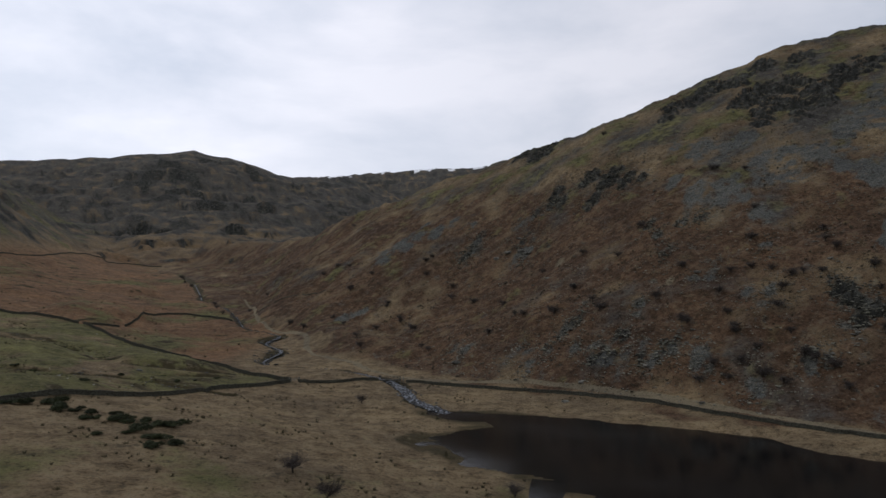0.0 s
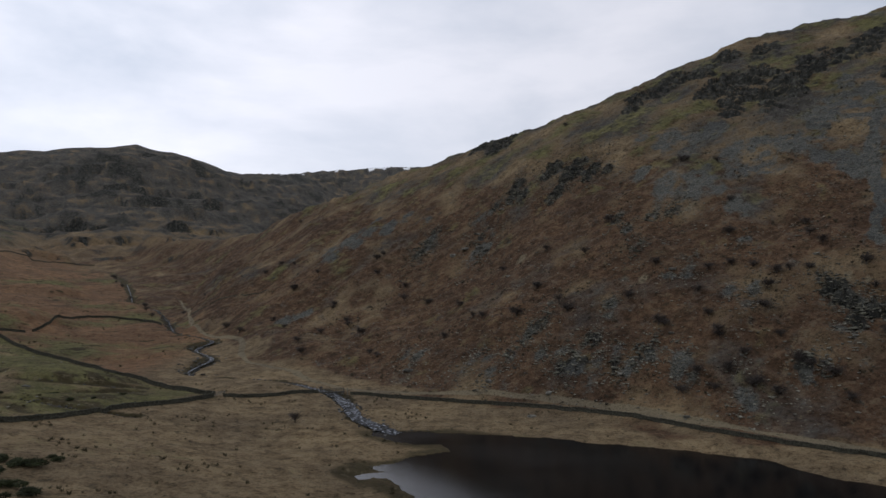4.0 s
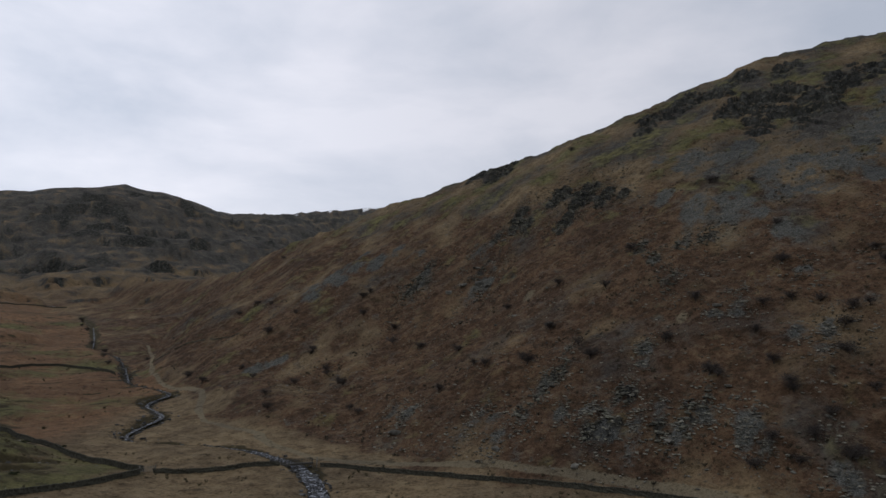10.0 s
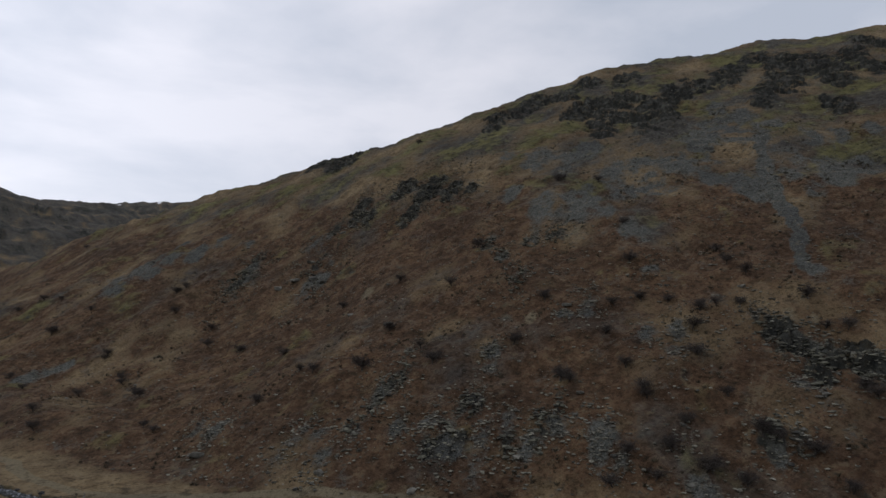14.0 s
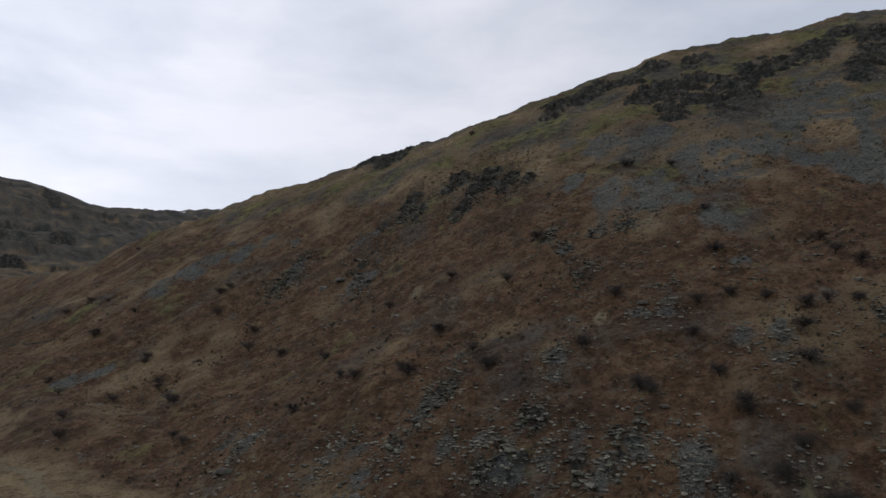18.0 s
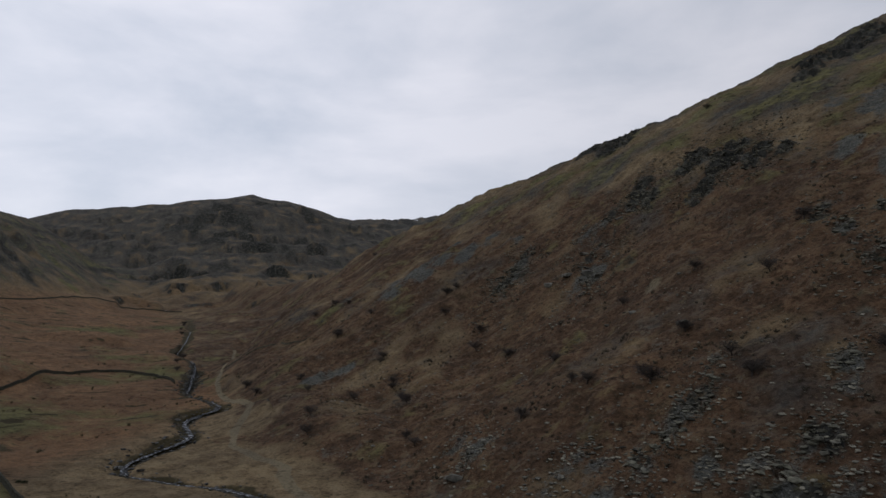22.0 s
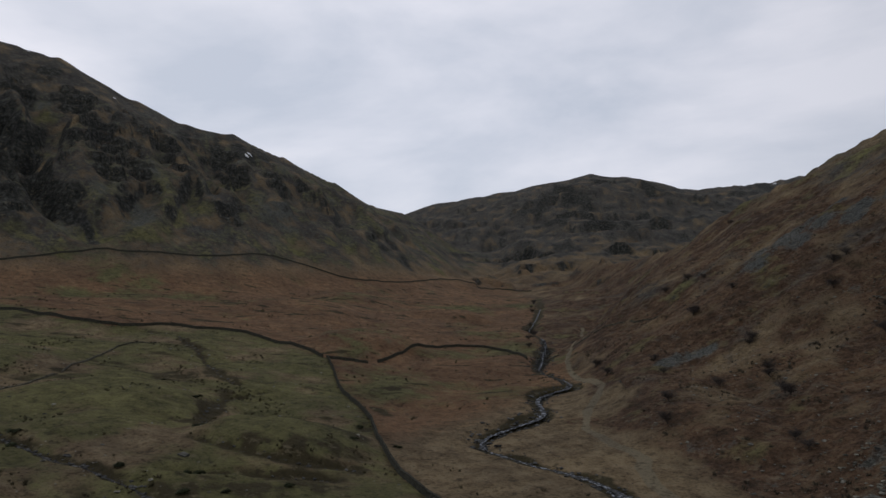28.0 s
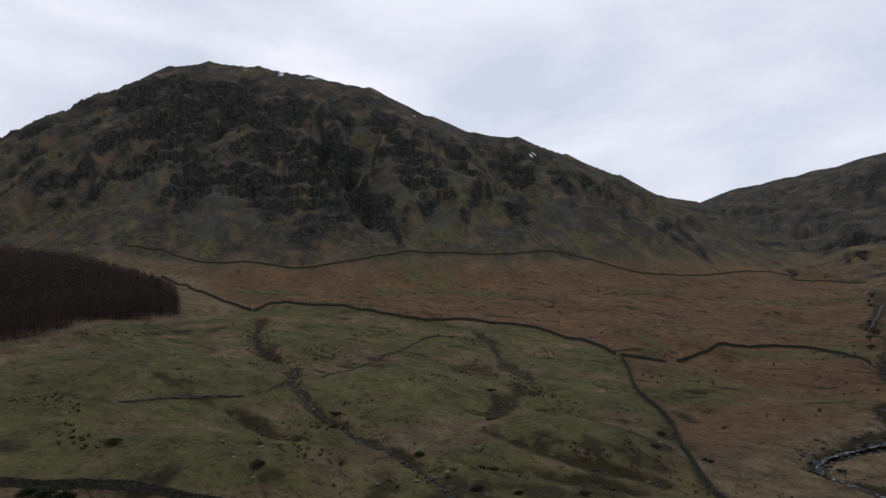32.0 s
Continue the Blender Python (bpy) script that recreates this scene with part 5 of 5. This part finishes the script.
xy, r = scatter(20000, (-440, -150, 20, 195), lambda x, y: np.where(inside(x, y, WOOD), 1.0, 0.0), 9)
keep, kept = np.full((len(xy), 2), 1e6), 0
for p in xy:
    if ((keep[:kept + 1] - p) ** 2).sum(1).min() > 2.6 ** 2:
        keep[kept] = p
        kept += 1
keep = list(keep[:kept])
edge = distance(np.array(keep)[:, 0], np.array(keep)[:, 1], [(*p, 0) for p in WOOD[1:9]])
order = np.argsort(edge)
for n in order[:260]:
    r = random.Random(900 + int(n))
    planted("larch_tree", "bare dark brown larch at the plantation's edge", "tree", "larches of the plantation", *keep[n], (9.5 + 7.5 * float(step(0, 45, edge[n]))) * (0.85 + 0.3 * r.random()), 1.3, LARCHES[n % 5], ("trunk", "crown"), int(n))
vs, fs, count = [], [], 0
rest, inner = [keep[n] for n in order[260:1500]], edge[order[260:1500]]
zs = z_many(rest)
arrays = []
for seed in (401, 402, 403):
    for me in (larch_meshes(seed, 36, 2, 1.7)[1],):
        co = np.empty(len(me.vertices) * 3, np.float32)
        me.vertices.foreach_get("co", co)
        ix = np.empty(len(me.loops), np.int32)
        me.loops.foreach_get("vertex_index", ix)
        arrays.append((co.reshape(-1, 3), ix.reshape(-1, 4)))
for n, (x, y) in enumerate(rest):
    co, ix = arrays[n % 3]
    tall = (9.5 + 7.5 * float(step(0, 45, inner[n]))) * (0.85 + 0.3 * ((n * 0.618) % 1))
    vs.append((co @ turn_z(n * 1.7).T) * (tall * 1.2, tall * 1.2, tall) + (x, y, zs[n]))
    fs.append(ix + count)
    count += len(co)
tagged(new("larch_wood", mesh_from("larch_wood", np.concatenate(vs), np.concatenate(fs), M_LARCH)), "dense bare brown larches inside the plantation", "wood", kind="stuff")


# ---------------------------------------------------------------- tufts on the flats
def tufts(name, xy, sizes, label, material=M_TUFT, category="rushes"):
    xy, sizes = xy[:len(sizes)], sizes[:len(xy)]
    z = z_many(xy)
    r = np.random.default_rng(12)
    s = np.repeat(np.asarray(sizes), 9)
    n = len(s)
    turn, t = r.random(n) * 6.28, 0.25 + 0.5 * r.random(n)
    a = np.c_[np.repeat(xy, 9, axis=0) + r.normal(0, 0.2, (n, 2)) * s[:, None], np.repeat(z, 9) - 0.05]
    w = np.stack([np.cos(turn) * t, np.sin(turn) * t, np.full(n, 0.75)], 1)
    b = a + w * s[:, None]
    u = np.cross(w, (0.3, 0.9, 0.2))
    u /= np.linalg.norm(u, axis=1)[:, None]
    v = np.cross(w, u)
    v /= np.linalg.norm(v, axis=1)[:, None]
    ring = [math.cos(q) * u + math.sin(q) * v for q in (0, 2.1, 4.2)]
    vs = [np.stack([a + c * (0.13 * s)[:, None] for c in ring] + [b + c * (0.02 * s)[:, None] for c in ring], 1).reshape(-1, 3)]
    fs = [(np.array([(0, 1, 4, 3), (1, 2, 5, 4), (2, 0, 3, 5)])[None] + 6 * np.arange(n)[:, None, None]).reshape(-1, 4)]
    return tagged(new(name, sticks_mesh(name, vs, fs, material)), label, category, kind="stuff")


xy, r = scatter(9000, (-110, 60, 100, 260), lambda x, y: np.where(on_hill(x, y) | inside(x, y, LAKE) | inside(x, y, FIELD), 0.0, 0.02 + 0.45 * step(0.15, 0.45, rough(x, y, 14, 3, 91))), 10)
tufts("rush_tufts", xy[:1500], 0.35 + 0.5 * r.random(1500), "dark rush tufts on the tan lakeside grass")
xy, r = scatter(16000, (-280, -55, 130, 330), lambda x, y: np.where(inside(x, y, FIELD), 0.01 + 0.6 * step(0.2, 0.4, rough(x, y, 20, 3, 92)) + 0.5 * step(8, 2, distance(x, y, GULLY)), 0.0), 11)
tufts("pasture_rushes", xy[:1600], 0.3 + 0.5 * r.random(1600), "dark rushes in wet hollows of the pasture")


xy, r = scatter(60000, (-140, 250, 185, 520), lambda x, y: np.where(on_hill(x, y), step(0.0, 0.4, rough(x, y, 16, 3, 93) + 0.3 * spots(x, y, CRAGS, 0.9, **HILL_IN_VIEW)), 0.0) * step(560, 330, y + 0.4 * x), 15)
tufts("heather_clumps", xy[:2600], 0.4 + 0.7 * r.random(2600) ** 2, "dark heather and bilberry clumps on the fellside", M_HEATHER, "heather")
xy, r = scatter(9000, (-420, -100, 240, 640), lambda x, y: np.where(on_hill(x, y) | inside(x, y, FIELD), 0.0, 0.03 + 0.5 * step(0.2, 0.4, rough(x, y, 18, 3, 94))), 16)
tufts("moor_tussocks", xy[:1400], 0.5 + 0.7 * r.random(1400), "dark sedge tussocks on the brown moor")


# ---------------------------------------------------------------- footbridge and gateway
def bar(name, a, b, wide, tall, parent, material=None):
    """A squared timber from a to b, in the parent's own axes."""
    a, b = Vector(a), Vector(b)
    bm = bmesh.new()
    bmesh.ops.create_cube(bm, size=1.0)
    for v in bm.verts:
        v.co = Vector((v.co.x * (b - a).length, v.co.y * wide, v.co.z * tall))
    bmesh.ops.bevel(bm, geom=bm.edges[:], offset=min(wide, tall) * 0.12, segments=1, affect="EDGES")
    m = (b - a).to_track_quat("X", "Z").to_matrix().to_4x4()
    bmesh.ops.transform(bm, matrix=Matrix.Translation((a + b) / 2) @ m, verts=bm.verts)
    me = bpy.data.meshes.new(name)
    bm.to_mesh(me)
    bm.free()
    me.materials.append(material or M_WOOD)
    return part(name, me, parent)


bridge = tagged(new("footbridge"), "small weathered timber footbridge over the stream", "bridge")
bridge.matrix_world = pose(-20.2, 249.6, max(z_at(-24, 248.6), z_at(-16.5, 250.4)) + 0.15, 0, 0, 14)
for side in (-0.5, 0.5):
    bar("beam", (-4.2, side, -0.2), (4.2, side, -0.2), 0.22, 0.3, bridge, M_BRIDGE)
    bar("handrail", (-4.1, side * 1.2, 1.05), (4.1, side * 1.2, 1.05), 0.09, 0.11, bridge, M_BRIDGE)
    bar("midrail", (-4.1, side * 1.2, 0.55), (4.1, side * 1.2, 0.55), 0.06, 0.1, bridge, M_BRIDGE)
    for n in range(4):
        bar("post", (-4.0 + 2.66 * n, side * 1.2, -0.3), (-4.0 + 2.66 * n, side * 1.2, 1.12), 0.1, 0.1, bridge, M_BRIDGE)
for n in range(21):
    bar("plank", (-4.1 + 0.41 * n, -0.65, 0.02), (-4.1 + 0.41 * n, 0.65, 0.02), 0.34, 0.06, bridge, M_BRIDGE)


def gateway(x, y, heading, label):
    gate = tagged(new("field_gate"), label, "gate", "field gates")
    gate.matrix_world = pose(x, y, z_at(x, y), 0, 0, heading)
    for n in (-1.8, 1.8):
        bar("gate_post", (n, 0, -0.4), (n, 0, 1.7), 0.24, 0.24, gate)
    for n in range(5):
        bar("rail", (-1.7, 0, 0.25 + 0.27 * n), (1.7, 0, 0.25 + 0.27 * n), 0.06, 0.1, gate)
    bar("brace", (-1.6, 0.05, 0.25), (1.6, 0.05, 1.3), 0.05, 0.09, gate)
    for n in (-1.65, 1.65):
        bar("stile", (n, 0, 0.15), (n, 0, 1.45), 0.07, 0.1, gate)


gateway(-54.4, 238, 20, "weathered timber gate where the pasture walls meet")
gateway(-15.3, 252.2, 95, "weathered timber gate at the footbridge's end")
